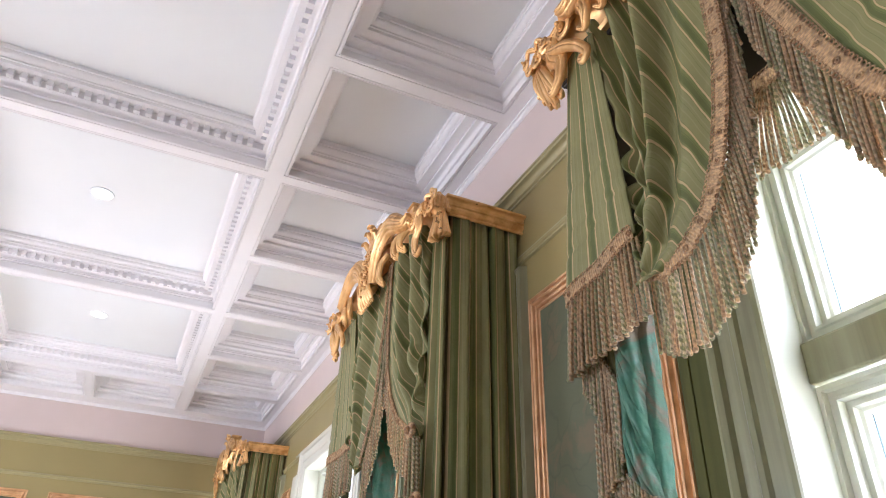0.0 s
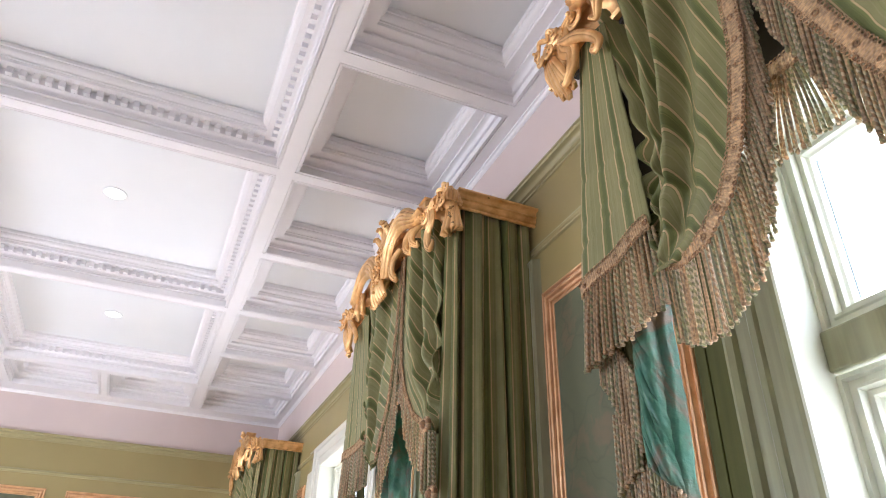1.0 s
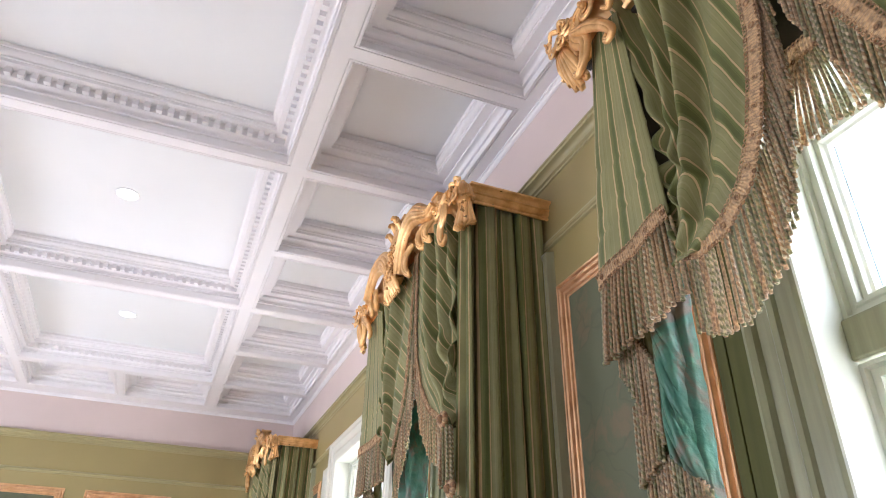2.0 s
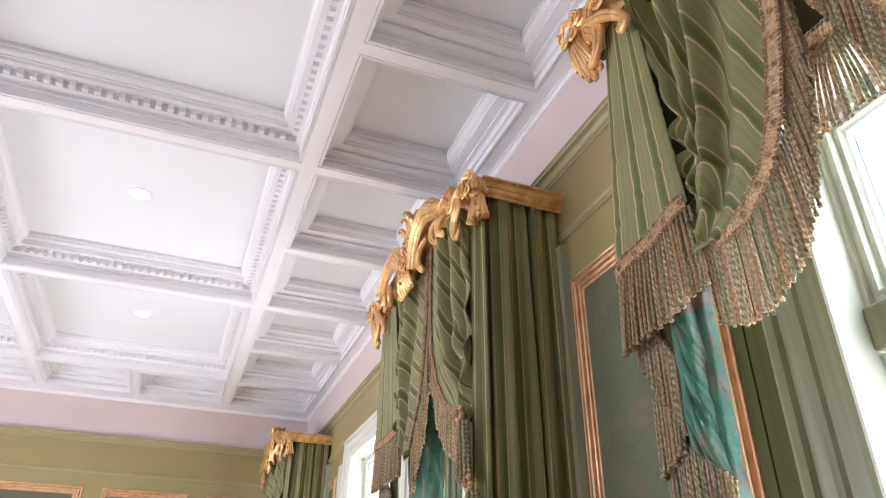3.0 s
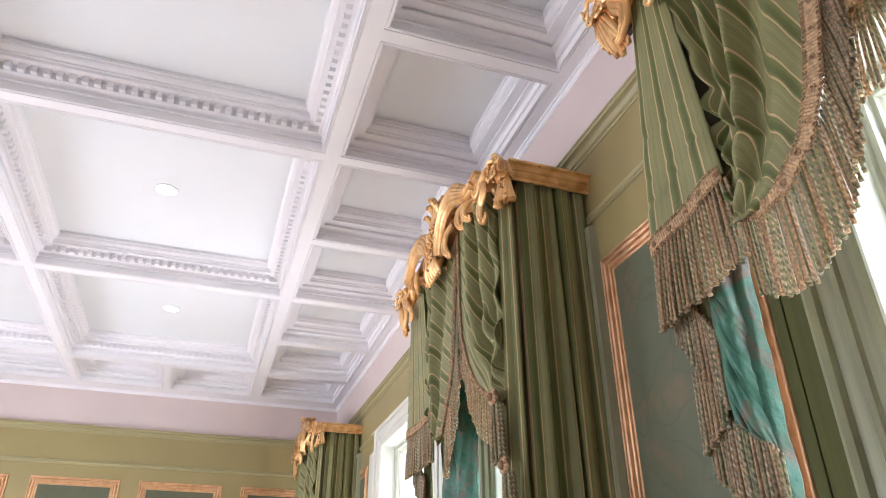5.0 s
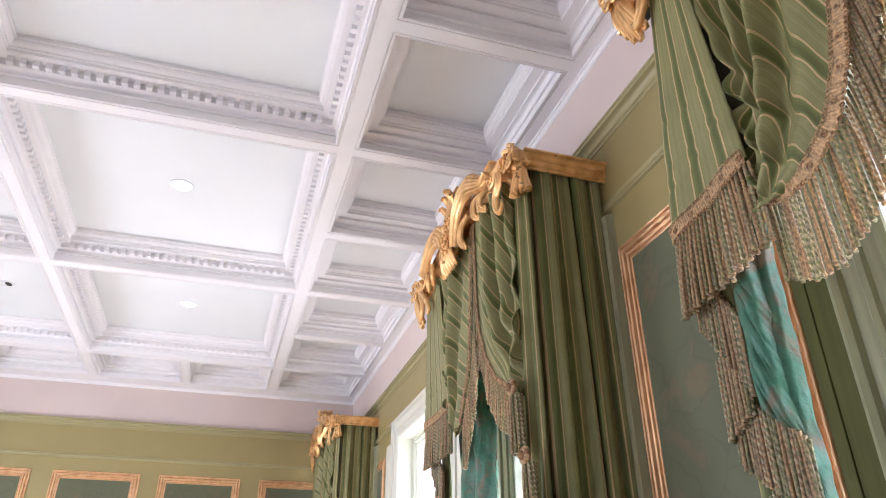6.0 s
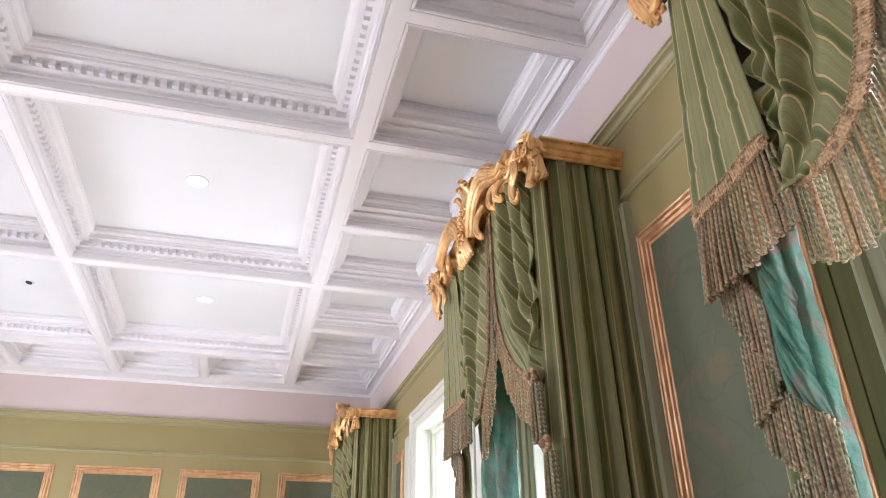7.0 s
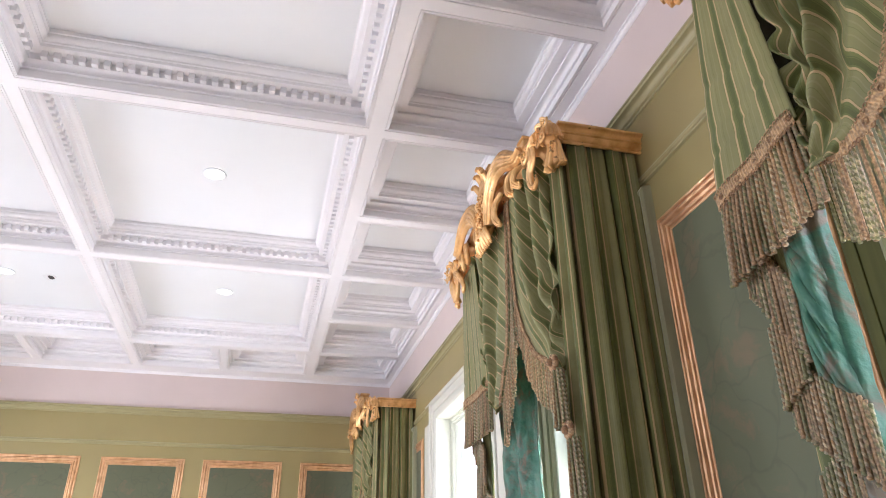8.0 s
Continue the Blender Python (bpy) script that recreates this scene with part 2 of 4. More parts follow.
def wall_with_openings(name, x0, x1, y_from, y_to, z_top, openings, material, label):
    bm = bmesh.new()
    y = y_from
    for a, b, lo, hi in openings:
        box(bm, x0, x1, y, a, 0, z_top)
        box(bm, x0, x1, a, b, hi, z_top)
        if lo > 0.03:
            box(bm, x0, x1, a, b, 0, lo)
        y = b
    box(bm, x0, x1, y, y_to, 0, z_top)
    return structure(name, bm, material, label, "wall")


wall_with_openings("wall_east", XW, XW + TH, YN, YF, 3.11, OPEN, M_WALL, "olive green painted window wall")
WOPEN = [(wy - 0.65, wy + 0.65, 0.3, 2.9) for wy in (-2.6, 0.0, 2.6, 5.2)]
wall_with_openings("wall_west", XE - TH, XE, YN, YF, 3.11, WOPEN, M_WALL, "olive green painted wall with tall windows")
for name, y0, y1 in (("wall_north", YF, YF + TH), ("wall_south", YN - TH, YN)):
    bm = bmesh.new()
    box(bm, XE - TH, XW + TH, y0, y1, 0, 3.11)
    structure(name, bm, M_WALL, "olive green painted wall", "wall")
for name, q in (("frieze_east", (XW, XW + TH, YN, YF)), ("frieze_west", (XE - TH, XE, YN, YF)),
                ("frieze_north", (XE - TH, XW + TH, YF, YF + TH)), ("frieze_south", (XE - TH, XW + TH, YN - TH, YN))):
    bm = bmesh.new()
    box(bm, *q, 3.11, ZP + 0.05)
    structure(name, bm, M_FRIEZE, "plain mauve-white painted frieze below the ceiling", "wall")

CORN = ([(0, COR - 0.012), (0.006, COR - 0.010), (0.006, COR), (0.012, COR + 0.003)] + arc(0.014, COR + 0.005, 0.036, COR + 0.03, 0.22)
        + [(0.038, COR + 0.031), (0.038, COR + 0.043), (0.043, COR + 0.046), (0.043, FRZ - 0.002), (0.0, FRZ)])
RAIL = [(0, 2.797), (0.010, 2.799), (0.010, 2.806), (0.016, 2.809), (0.018, 2.816), (0.016, 2.823), (0.010, 2.826), (0.010, 2.832), (0, 2.834)]
BEAD = [(0, 3.476), (0.006, 3.477), (0.012, 3.482), (0.016, 3.490), (0.024, 3.492), (0.024, 3.4995), (0, 3.4995)]
for name, prof, material, label in (("cornice", CORN, M_WALLTRIM, "olive painted wall cornice moulding"),
                                    ("picture_rail", RAIL, M_WALLTRIM, "thin olive painted rail moulding"),
                                    ("ceiling_bead", BEAD, M_CEIL, "white bead moulding under the ceiling strip")):
    bm = bmesh.new()
    sweep(bm, prof, lambda p, u, e: (XW - p, (YN, YF - p)[e], u))
    structure(name + "_east", bm, material, label, "trim")
    bm = bmesh.new()
    sweep(bm, prof, lambda p, u, e: ((XE, XW - p)[e], YF - p, u))
    structure(name + "_north", bm, material, label, "trim")


# ---- framed silk panels ----
FRAME = [(0, 0), (0, 0.004), (0.002, 0.009), (0.006, 0.011), (0.010, 0.009), (0.012, 0.002), (0.018, 0.001), (0.021, 0.007), (0.025, 0.014), (0.030, 0.016), (0.035, 0.013),
         (0.038, 0.003), (0.044, 0.001), (0.047, 0.008), (0.051, 0.010), (0.055, 0.008), (0.057, 0.001), (0.062, 0.001), (0.064, 0.005), (0.067, 0.006), (0.070, 0.005), (0.072, 0.001)]


def wall_panel(a0, a1, z0, z1, to_world, label):
    """A gilt frame moulding with silk inside; to_world(along, up, out)."""
    root = tagged(new("wall_panel"), label, "panel", "framed wall panels")
    bm = bmesh.new()
    last = None
    for p, out in FRAME:
        ring = [bm.verts.new(to_world(a, z, out)) for a, z in ((a0 + p, z0 + p), (a1 - p, z0 + p), (a1 - p, z1 - p), (a0 + p, z1 - p))]
        if last:
            for i in range(4):
                j = (i + 1) % 4
                bm.faces.new((last[i], last[j], ring[j], ring[i]))
        last = ring
    part("frame", bm, M_COPPER, root, "copper-gold carved frame moulding")
    bm = bmesh.new()
    w = 0.068
    bm.faces.new([bm.verts.new(to_world(a, z, 0.003)) for a, z in ((a0 + w, z0 + w), (a1 - w, z0 + w), (a1 - w, z1 - w), (a0 + w, z1 - w))])
    part("silk", bm, M_SILK, root, "grey-green silk with faded floral pattern")
    return root


def on_east(a, z, out):
    return (XW - out, a, z)


def on_north(a, z, out):
    return (a, YF - out, z)


wall_panel(1.158, 1.835, 0.95, 2.625, on_east, "gilt framed grey-green silk wall panel")
wall_panel(3.06, 3.50, 0.95, 2.625, on_east, "gilt framed grey-green silk wall panel")
wall_panel(5.42, 5.74, 0.95, 2.625, on_east, "narrow gilt framed silk wall panel")
for a0, a1 in ((-3.28, -2.55), (-2.375, -1.645), (-1.475, -0.748), (-0.588, 0.138), (0.310, 1.04)):
    wall_panel(a0, a1, 0.95, 2.685, on_north, "gilt framed grey-green silk wall panel")


# ---- windows ----
def ring_x(bm, prof, y0, y1, z0, z1, bottom=True):
    """A mitred frame standing in the window wall: prof is a list of (outward from the opening, x)."""
    last = None
    for off, x in prof:
        ring = [bm.verts.new(c) for c in ((x, y0 - off, z0 - off * bottom), (x, y1 + off, z0 - off * bottom), (x, y1 + off, z1 + off), (x, y0 - off, z1 + off))]
        if last:
            for i in range(4):
                if i == 0 and not bottom:
                    continue
                j = (i + 1) % 4
                bm.faces.new((last[i], last[j], ring[j], ring[i]))
        last = ring


CASING = [(0.0, XW - 0.016), (0.008, XW - 0.022), (0.020, XW - 0.022), (0.026, XW - 0.014), (0.058, XW - 0.014), (0.064, XW - 0.022),
          (0.078, XW - 0.024), (0.086, XW - 0.016), (0.118, XW - 0.018), (0.124, XW - 0.030), (0.138, XW - 0.036), (0.150, XW - 0.030), (0.156, XW)]
SASHSTEP = [(0.0, 1.262), (-0.010, 1.262), (-0.013, 1.276), (-0.025, 1.276), (-0.028, 1.270), (-0.034, 1.270), (-0.037, 1.290),
            (-0.049, 1.290), (-0.053, 1.300), (-0.059, 1.306), (-0.062, 1.330)]


def window(name, y0, y1, z0, z1, transom, casing, label, widen=1.0, trim=None):
    root = tagged(new(name), label, "window", "", "structure")
    bm = bmesh.new()
    ring_x(bm, [(o * widen, x) for o, x in casing], y0, y1, z0, z1, False)
    part("casing", bm, trim or M_CASING, root, "off-white painted architrave" if trim else "pale sage painted architrave")
    bm = bmesh.new()
    ring_x(bm, [(0.0, XW - 0.016), (-0.004, XW - 0.012), (-0.004, XW + 0.29)], y0, y1, z0, z1)
    part("reveal", bm, M_WHITE, root, "off-white painted window reveal")
    spans = ((z0, transom - 0.045), (transom + 0.045, z1)) if transom else ((z0, z1),)
    for a, b in spans:
        bm = bmesh.new()
        ring_x(bm, SASHSTEP, y0 + 0.004, y1 - 0.004, a, b - 0.004)
        sash = part("sash", bm, M_WHITE, root)
        bm = bmesh.new()
        box(bm, 1.326, 1.330, y0 + 0.060, y1 - 0.060, a + 0.058, b - 0.060)
        pane = part("pane", bm, M_GLASS, sash, "clear window glass")
        pane.visible_shadow = False
        bm = bmesh.new()
        ring_x(bm, [(-0.060, 1.327), (-0.0625, 1.3255), (-0.063, 1.329)], y0 + 0.004, y1 - 0.004, a, b)
        part("gasket", bm, M_GASKET, sash, "thin blue-grey glazing strip")
    if transom:
        bm = bmesh.new()
        box(bm, 1.245, 1.335, y0 + 0.004, y1 - 0.004, transom - 0.046, transom + 0.046, 0.006)
        part("transom", bm, M_CASING, root, "pale sage painted transom bar")
    return root


M_WHITE = paint("window_paint", (0.66, 0.67, 0.57), 0.4, 0.03)
M_OFFWHITE = paint("off_white_paint", (0.62, 0.60, 0.52), 0.4, 0.04)
M_GASKET = paint("glazing_strip", (0.16, 0.24, 0.27), 0.5, 0.05)
window("window_1", 0.08, 0.885, 0.55, 2.62, 2.066, CASING, "tall sash window with pale sage frame and transom", 1.04)
window("window_2", 2.00, 2.83, 0.55, 2.62, 2.066, CASING, "tall sash window behind striped curtains")
window("window_3", 3.75, 4.96, 0.02, 2.675, 0.0, CASING, "bare tall window with wide off-white casing", 1.0, M_OFFWHITE)
window("window_4", 5.82, 6.67, 0.55, 2.62, 2.066, CASING, "tall sash window behind striped curtains")
bm = bmesh.new()
for y0, y1 in ((3.44, 3.59), (5.12, 5.30)):
    box(bm, XW - 0.022, XW, y0, y1, 0, 2.675, 0.004)
box(bm, XW - 0.022, XW, 3.44, 5.30, 2.832, 2.868 - 0.04, 0.002)
structure("window_boards", bm, M_OFFWHITE, "flat off-white boards beside the bare window", "trim")
# fluted board; its dark colour paints the shade beside the curtain
bm = bmesh.new()
for y0, y1, d in ((1.050, 1.156, 0.006), (1.052, 1.060, 0.012), (1.118, 1.124, 0.010)):
    box(bm, XW - d, XW, y0, y1, 0.1, 2.75, 0.002)
structure("window_pilaster", bm, M_SHADED_OLIVE, "fluted olive board beside the casing, darkened for the curtain's shade", "trim")
# ground out of view, works as a reflector for daylight
bm = bmesh.new()
bm.faces.new([bm.verts.new(c) for c in ((-400, -400, -0.6), (400, -400, -0.6), (400, 400, -0.6), (-400, 400, -0.6))])
structure("ground", bm, M_BOUNCE, "unseen ground outside the windows, made pale to bounce light up", "ground")


# ---- ceiling fittings ----
def downlight(x, y, lit):
    root = tagged(new("downlight"), "white round recessed ceiling downlight" if lit else "small black-eyed recessed spotlight, tilted",
                  "downlight", "recessed ceiling lights")
    root.location = (x, y, ZP)
    R = 0.066 if lit else 0.050
    bm = bmesh.new()
    prof = [(R, 0.0), (R, -0.004), (R - 0.004, -0.006), (R - 0.010, -0.005), (R - 0.012, 0.0)]
    N = 32
    loops = [[bm.verts.new((r * math.cos(2 * math.pi * i / N), r * math.sin(2 * math.pi * i / N), z)) for i in range(N)] for r, z in prof]
    for a, b in zip(loops, loops[1:]):
        for i in range(N):
            bm.faces.new((a[i], a[(i + 1) % N], b[(i + 1) % N], b[i]))
    part("trim_ring", bm, M_PANEL, root, "", True, 40)
    bm = bmesh.new()
    bmesh.ops.create_circle(bm, cap_ends=True, radius=R - 0.011, segments=N, matrix=pose(0, 0, -0.002, 180))
    part("diffuser", bm, M_LAMP if lit else M_PANEL, root, "glowing opal diffuser" if lit else "")
    if not lit:
        bm = bmesh.new()
        bmesh.ops.create_circle(bm, cap_ends=True, radius=0.037, segments=24, matrix=pose(0.012, 0, -0.004, 180) @ Matrix.Diagonal((0.6, 1, 1, 1)))
        part("eye", bm, M_BLACK, root, "dark lamp eye")


M_BLACK = paint("black_enamel", (0.012, 0.012, 0.013), 0.4, 0.1)
for lx, ly, lit in ((-0.495, 3.59, True), (-0.482, 5.33, True), (-2.045, 5.29, True), (-1.755, 5.33, False), (-2.10, 3.57, True), (-0.495, 1.88, True)):
    downlight(lx, ly, lit)


# ---- fabrics ----
def striped(name):
    """Sage and olive striped silk with thin tan lines; the stripes follow the cloth."""
    m, n, l, b = mat(name)
    uv = n.new("ShaderNodeUVMap")
    sep = n.new("ShaderNodeSeparateXYZ")
    l.new(uv.outputs[0], sep.inputs[0])
    fr = n.new("ShaderNodeMath")
    fr.operation = "FRACT"
    l.new(sep.outputs[0], fr.inputs[0])
    sage, olive, dark, tan = (0.225, 0.215, 0.088), (0.155, 0.163, 0.050), (0.104, 0.117, 0.033), (0.48, 0.34, 0.18)
    pale = (0.255, 0.238, 0.112)
    r = ramp(n, [(0.0, sage), (0.05, pale), (0.08, sage), (0.265, olive), (0.28, tan), (0.338, olive), (0.42, dark), (0.44, olive), (0.455, dark), (0.60, olive), (0.645, tan),
                 (0.703, olive), (0.72, sage), (0.83, pale), (0.86, sage), (0.93, olive), (0.945, sage)], True)
    l.new(fr.outputs[0], r.inputs[0])
    co = n.new("ShaderNodeTexCoord")
    t = nd(n, "ShaderNodeTexNoise", Scale=9.0, Detail=5.0)
    l.new(co.outputs["Object"], t.inputs["Vector"])
    sh = n.new("ShaderNodeMixRGB")
    sh.blend_type = "MULTIPLY"
    sh.inputs[0].default_value = 0.5
    tr = ramp(n, [(0.3, (0.70, 0.70, 0.72)), (0.7, (1, 1, 1))])
    l.new(t.outputs[0], tr.inputs[0])
    l.new(r.outputs[0], sh.inputs[1])
    l.new(tr.outputs[0], sh.inputs[2])
    l.new(sh.outputs[0], b.inputs["Base Color"])
    b.inputs["Roughness"].default_value = 0.52
    b.inputs["Specular IOR Level"].default_value = 0.3
    b.inputs["Sheen Weight"].default_value = 0.03
    b.inputs["Sheen Roughness"].default_value = 0.4
    mp = n.new("ShaderNodeMapping")
    mp.inputs["Scale"].default_value = (30, 600, 1)
    l.new(uv.outputs[0], mp.inputs[0])
    slub = nd(n, "ShaderNodeTexNoise", Scale=1.0, Detail=3.0)
    l.new(mp.outputs[0], slub.inputs["Vector"])
    crease = nd(n, "ShaderNodeTexNoise", Scale=38.0, Detail=3.0)
    l.new(co.outputs["Object"], crease.inputs["Vector"])
    add = n.new("ShaderNodeMath")
    add.operation = "MULTIPLY_ADD"
    add.inputs[1].default_value = 0.15
    l.new(slub.outputs[0], add.inputs[0])
    l.new(crease.outputs[0], add.inputs[2])
    bumped(n, l, b, add.outputs[0], 0.28, 0.006)
    return m


def satin(name):
    """Teal silk satin with faded pinkish-brown flower sprays."""
    m, n, l, b = mat(name)
    co = n.new("ShaderNodeTexCoord")
    t = nd(n, "ShaderNodeTexNoise", Scale=13.0, Detail=8.0, Roughness=0.62, Distortion=0.7)
    l.new(co.outputs["Object"], t.inputs["Vector"])
    r = ramp(n, [(0.36, (0.050, 0.165, 0.105)), (0.46, (0.080, 0.200, 0.130)), (0.535, (0.100, 0.165, 0.108)), (0.60, (0.180, 0.140, 0.090)), (0.66, (0.195, 0.150, 0.100)), (0.74, (0.090, 0.160, 0.115))])
    l.new(t.outputs[0], r.inputs[0])
    l.new(r.outputs[0], b.inputs["Base Color"])
    b.inputs["Roughness"].default_value = 0.38
    b.inputs["Specular IOR Level"].default_value = 0.4
    b.inputs["Sheen Weight"].default_value = 0.05
    b.inputs["Transmission Weight"].default_value = 0.0
    w = nd(n, "ShaderNodeTexNoise", Scale=30.0, Detail=4.0)
    l.new(co.outputs["Object"], w.inputs["Vector"])
    bumped(n, l, b, w.outputs[0], 0.6, 0.012)
    tr = n.new("ShaderNodeBsdfTranslucent")
    l.new(r.outputs[0], tr.inputs[0])
    mx = n.new("ShaderNodeMixShader")
    mx.inputs[0].default_value = 0.20
    l.new(b.outputs[0], mx.inputs[1])
    l.new(tr.outputs[0], mx.inputs[2])
    l.new(mx.outputs[0], n["Material Output"].inputs[0])
    return m


def cordage(name, stops, rough=0.55, sheer=0.6):
    """Twisted rayon cord; each cord takes its own shade."""
    m, n, l, b = mat(name)
    g = n.new("ShaderNodeNewGeometry")
    uv = n.new("ShaderNodeUVMap")
    sep = n.new("ShaderNodeSeparateXYZ")
    l.new(uv.outputs[0], sep.inputs[0])
    fr = n.new("ShaderNodeMath")
    fr.operation = "FRACT"
    l.new(sep.outputs[0], fr.inputs[0])
    step = n.new("ShaderNodeMath")
    step.operation = "GREATER_THAN"
    step.inputs[1].default_value = 0.5
    l.new(fr.outputs[0], step.inputs[0])
    shift = n.new("ShaderNodeMath")
    shift.operation = "MULTIPLY_ADD"
    shift.inputs[1].default_value = 0.17
    l.new(step.outputs[0], shift.inputs[0])
    l.new(g.outputs["Random Per Island"], shift.inputs[2])
    wrap = n.new("ShaderNodeMath")
    wrap.operation = "FRACT"
    l.new(shift.outputs[0], wrap.inputs[0])
    r = ramp(n, stops)
    l.new(wrap.outputs[0], r.inputs[0])
    co = n.new("ShaderNodeTexCoord")
    t = nd(n, "ShaderNodeTexNoise", Scale=160.0, Detail=2.0)
    l.new(co.outputs["Object"], t.inputs["Vector"])
    tr = ramp(n, [(0.35, (0.50, 0.48, 0.48)), (0.65, (1.2, 1.15, 1.05))])
    l.new(t.outputs[0], tr.inputs[0])
    mx = n.new("ShaderNodeMixRGB")
    mx.blend_type = "MULTIPLY"
    mx.inputs[0].default_value = 0.8
    l.new(r.outputs[0], mx.inputs[1])
    l.new(tr.outputs[0], mx.inputs[2])
    l.new(mx.outputs[0], b.inputs["Base Color"])
    b.inputs["Roughness"].default_value = rough
    b.inputs["Sheen Weight"].default_value = 0.2
    tl = n.new("ShaderNodeBsdfTranslucent")
    l.new(mx.outputs[0], tl.inputs[0])
    both = n.new("ShaderNodeMixShader")
    both.inputs[0].default_value = sheer
    l.new(b.outputs[0], both.inputs[1])
    l.new(tl.outputs[0], both.inputs[2])
    l.new(both.outputs[0], n["Material Output"].inputs[0])
    return m


M_STRIPE = striped("striped_silk")
M_TEAL = satin("teal_satin")
# near-black brown: the shade in the curtain gaps is put into this colour
M_SHADE_LINING = paint("shade_lining", (0.030, 0.022, 0.017), 0.8, 0.15)
M_CORD = cordage("fringe_cord", [(0.0, (0.50, 0.345, 0.205)), (0.25, (0.66, 0.495, 0.32)), (0.45, (0.54, 0.42, 0.265)), (0.62, (0.33, 0.35, 0.19)), (0.74, (0.43, 0.43, 0.26)),
                                 (0.88, (0.78, 0.70, 0.52)), (1.0, (0.52, 0.37, 0.22))], 0.38)
M_BRAID = cordage("braid_thread", [(0.0, (0.27, 0.135, 0.058)), (0.30, (0.38, 0.22, 0.105)), (0.55, (0.52, 0.34, 0.18)), (0.80, (0.43, 0.285, 0.15)), (1.0, (0.29, 0.165, 0.075))], 0.8, 0.12)


def lerp_list(points, v):
    """A smooth value along a short list of (v, value)."""
    if v <= points[0][0]:
        return points[0][1]
    for (a, p), (b, q) in zip(points, points[1:]):
        if v <= b:
            s = (v - a) / (b - a)
            s = s * s * (3 - 2 * s) * 0.35 + s * 0.65
            return p + (q - p) * s
    return points[-1][1]


def cloth(name, place, stripe, nu, nv, material, parent, label=""):
    """A sheet of cloth: place(u, v) gives points, stripe(u, v) the run across the stripes in repeats."""
    vs = [place(i / nu, j / nv) for j in range(nv + 1) for i in range(nu + 1)]
    fs = [(j * (nu + 1) + i, j * (nu + 1) + i + 1, (j + 1) * (nu + 1) + i + 1, (j + 1) * (nu + 1) + i) for j in range(nv) for i in range(nu)]
    me = bpy.data.meshes.new(name)
    me.from_pydata(vs, [], fs)
    layer = me.uv_layers.new(name="UVMap")
    for poly_ in me.polygons:
        poly_.use_smooth = True
        for li in poly_.loop_indices:
            k = me.loops[li].vertex_index
            u, v = (k % (nu + 1)) / nu, (k // (nu + 1)) / nv
            layer.data[li].uv = (stripe(u, v), v)
    me.materials.append(material)
    ob = new(name, me)
    ob.parent = parent
    sol = ob.modifiers.new("thickness", "SOLIDIFY")
    sol.thickness = 0.004
    return tagged(ob, label) if label else ob


def cord(vs, fs, uvs, top, length, lean, radius, phase, rnd, ring=0.0019):
    """One two-ply twisted bullion cord hanging from top, doubled back into a small loop at its end."""
    segs, sides = max(10, int(length / ring)), 8 if ring < 0.0025 else 6
    first = len(vs)
    sway = rnd.uniform(-0.003, 0.003)
    bow = rnd.uniform(-0.002, 0.002)
    for j in range(segs + 1):
        s = j / segs
        cx = top[0] + lean[0] * s * length + sway * s * s
        cy = top[1] + lean[1] * length * (1 - (1 - s) ** 1.6) + bow * math.sin(s * 3)
        cz = top[2] - length * s
        left = length * (1 - s)
        k = 1.0 if left > 0.009 else 1.0 + 0.45 * math.sin(math.pi * (1 - left / 0.009) * 0.85)
        for i in range(sides):
            a = 2 * math.pi * i / sides
            r = radius * k * (0.74 + 0.34 * abs(math.cos(a - s * length * 430 - phase)))
            vs.append((cx + r * math.cos(a), cy + r * math.sin(a), cz))
    for j in range(segs):
        for i in range(sides):
            p, q = first + j * sides + i, first + j * sides + (i + 1) % sides
            fs.append((p, q, q + sides, p + sides))
            t0, t1 = (j / segs * length * 430 + phase) / 6.2832, ((j + 1) / segs * length * 430 + phase) / 6.2832
            a0, a1 = i / sides, (i + 1) / sides
            uvs += [a0 - t0 + 0.25, a1 - t0 + 0.25, a1 - t1 + 0.25, a0 - t1 + 0.25]
    fs.append(tuple(first + segs * sides + i for i in range(sides)))
    uvs += [0.2] * sides


def cord_mesh(name, vs, fs, uvs):
    me = bpy.data.meshes.new(name)
    me.from_pydata(vs, [], fs)
    layer = me.uv_layers.new(name="UVMap")
    flat = [0.0] * (2 * len(uvs))
    flat[::2] = uvs
    layer.data.foreach_set("uv", flat)
    me.polygons.foreach_set("use_smooth", [True] * len(me.polygons))
    me.materials.append(M_CORD)
    return me


def resample(path, step):
    """Evenly spaced points along a polyline."""
    out, left = [path[0]], step
    for a, b in zip(path, path[1:]):
        d = math.dist(a, b)
        while left <= d:
            s = left / d
            out.append(tuple(a[i] + (b[i] - a[i]) * s for i in range(3)))
            left += step
        left -= d
    return out


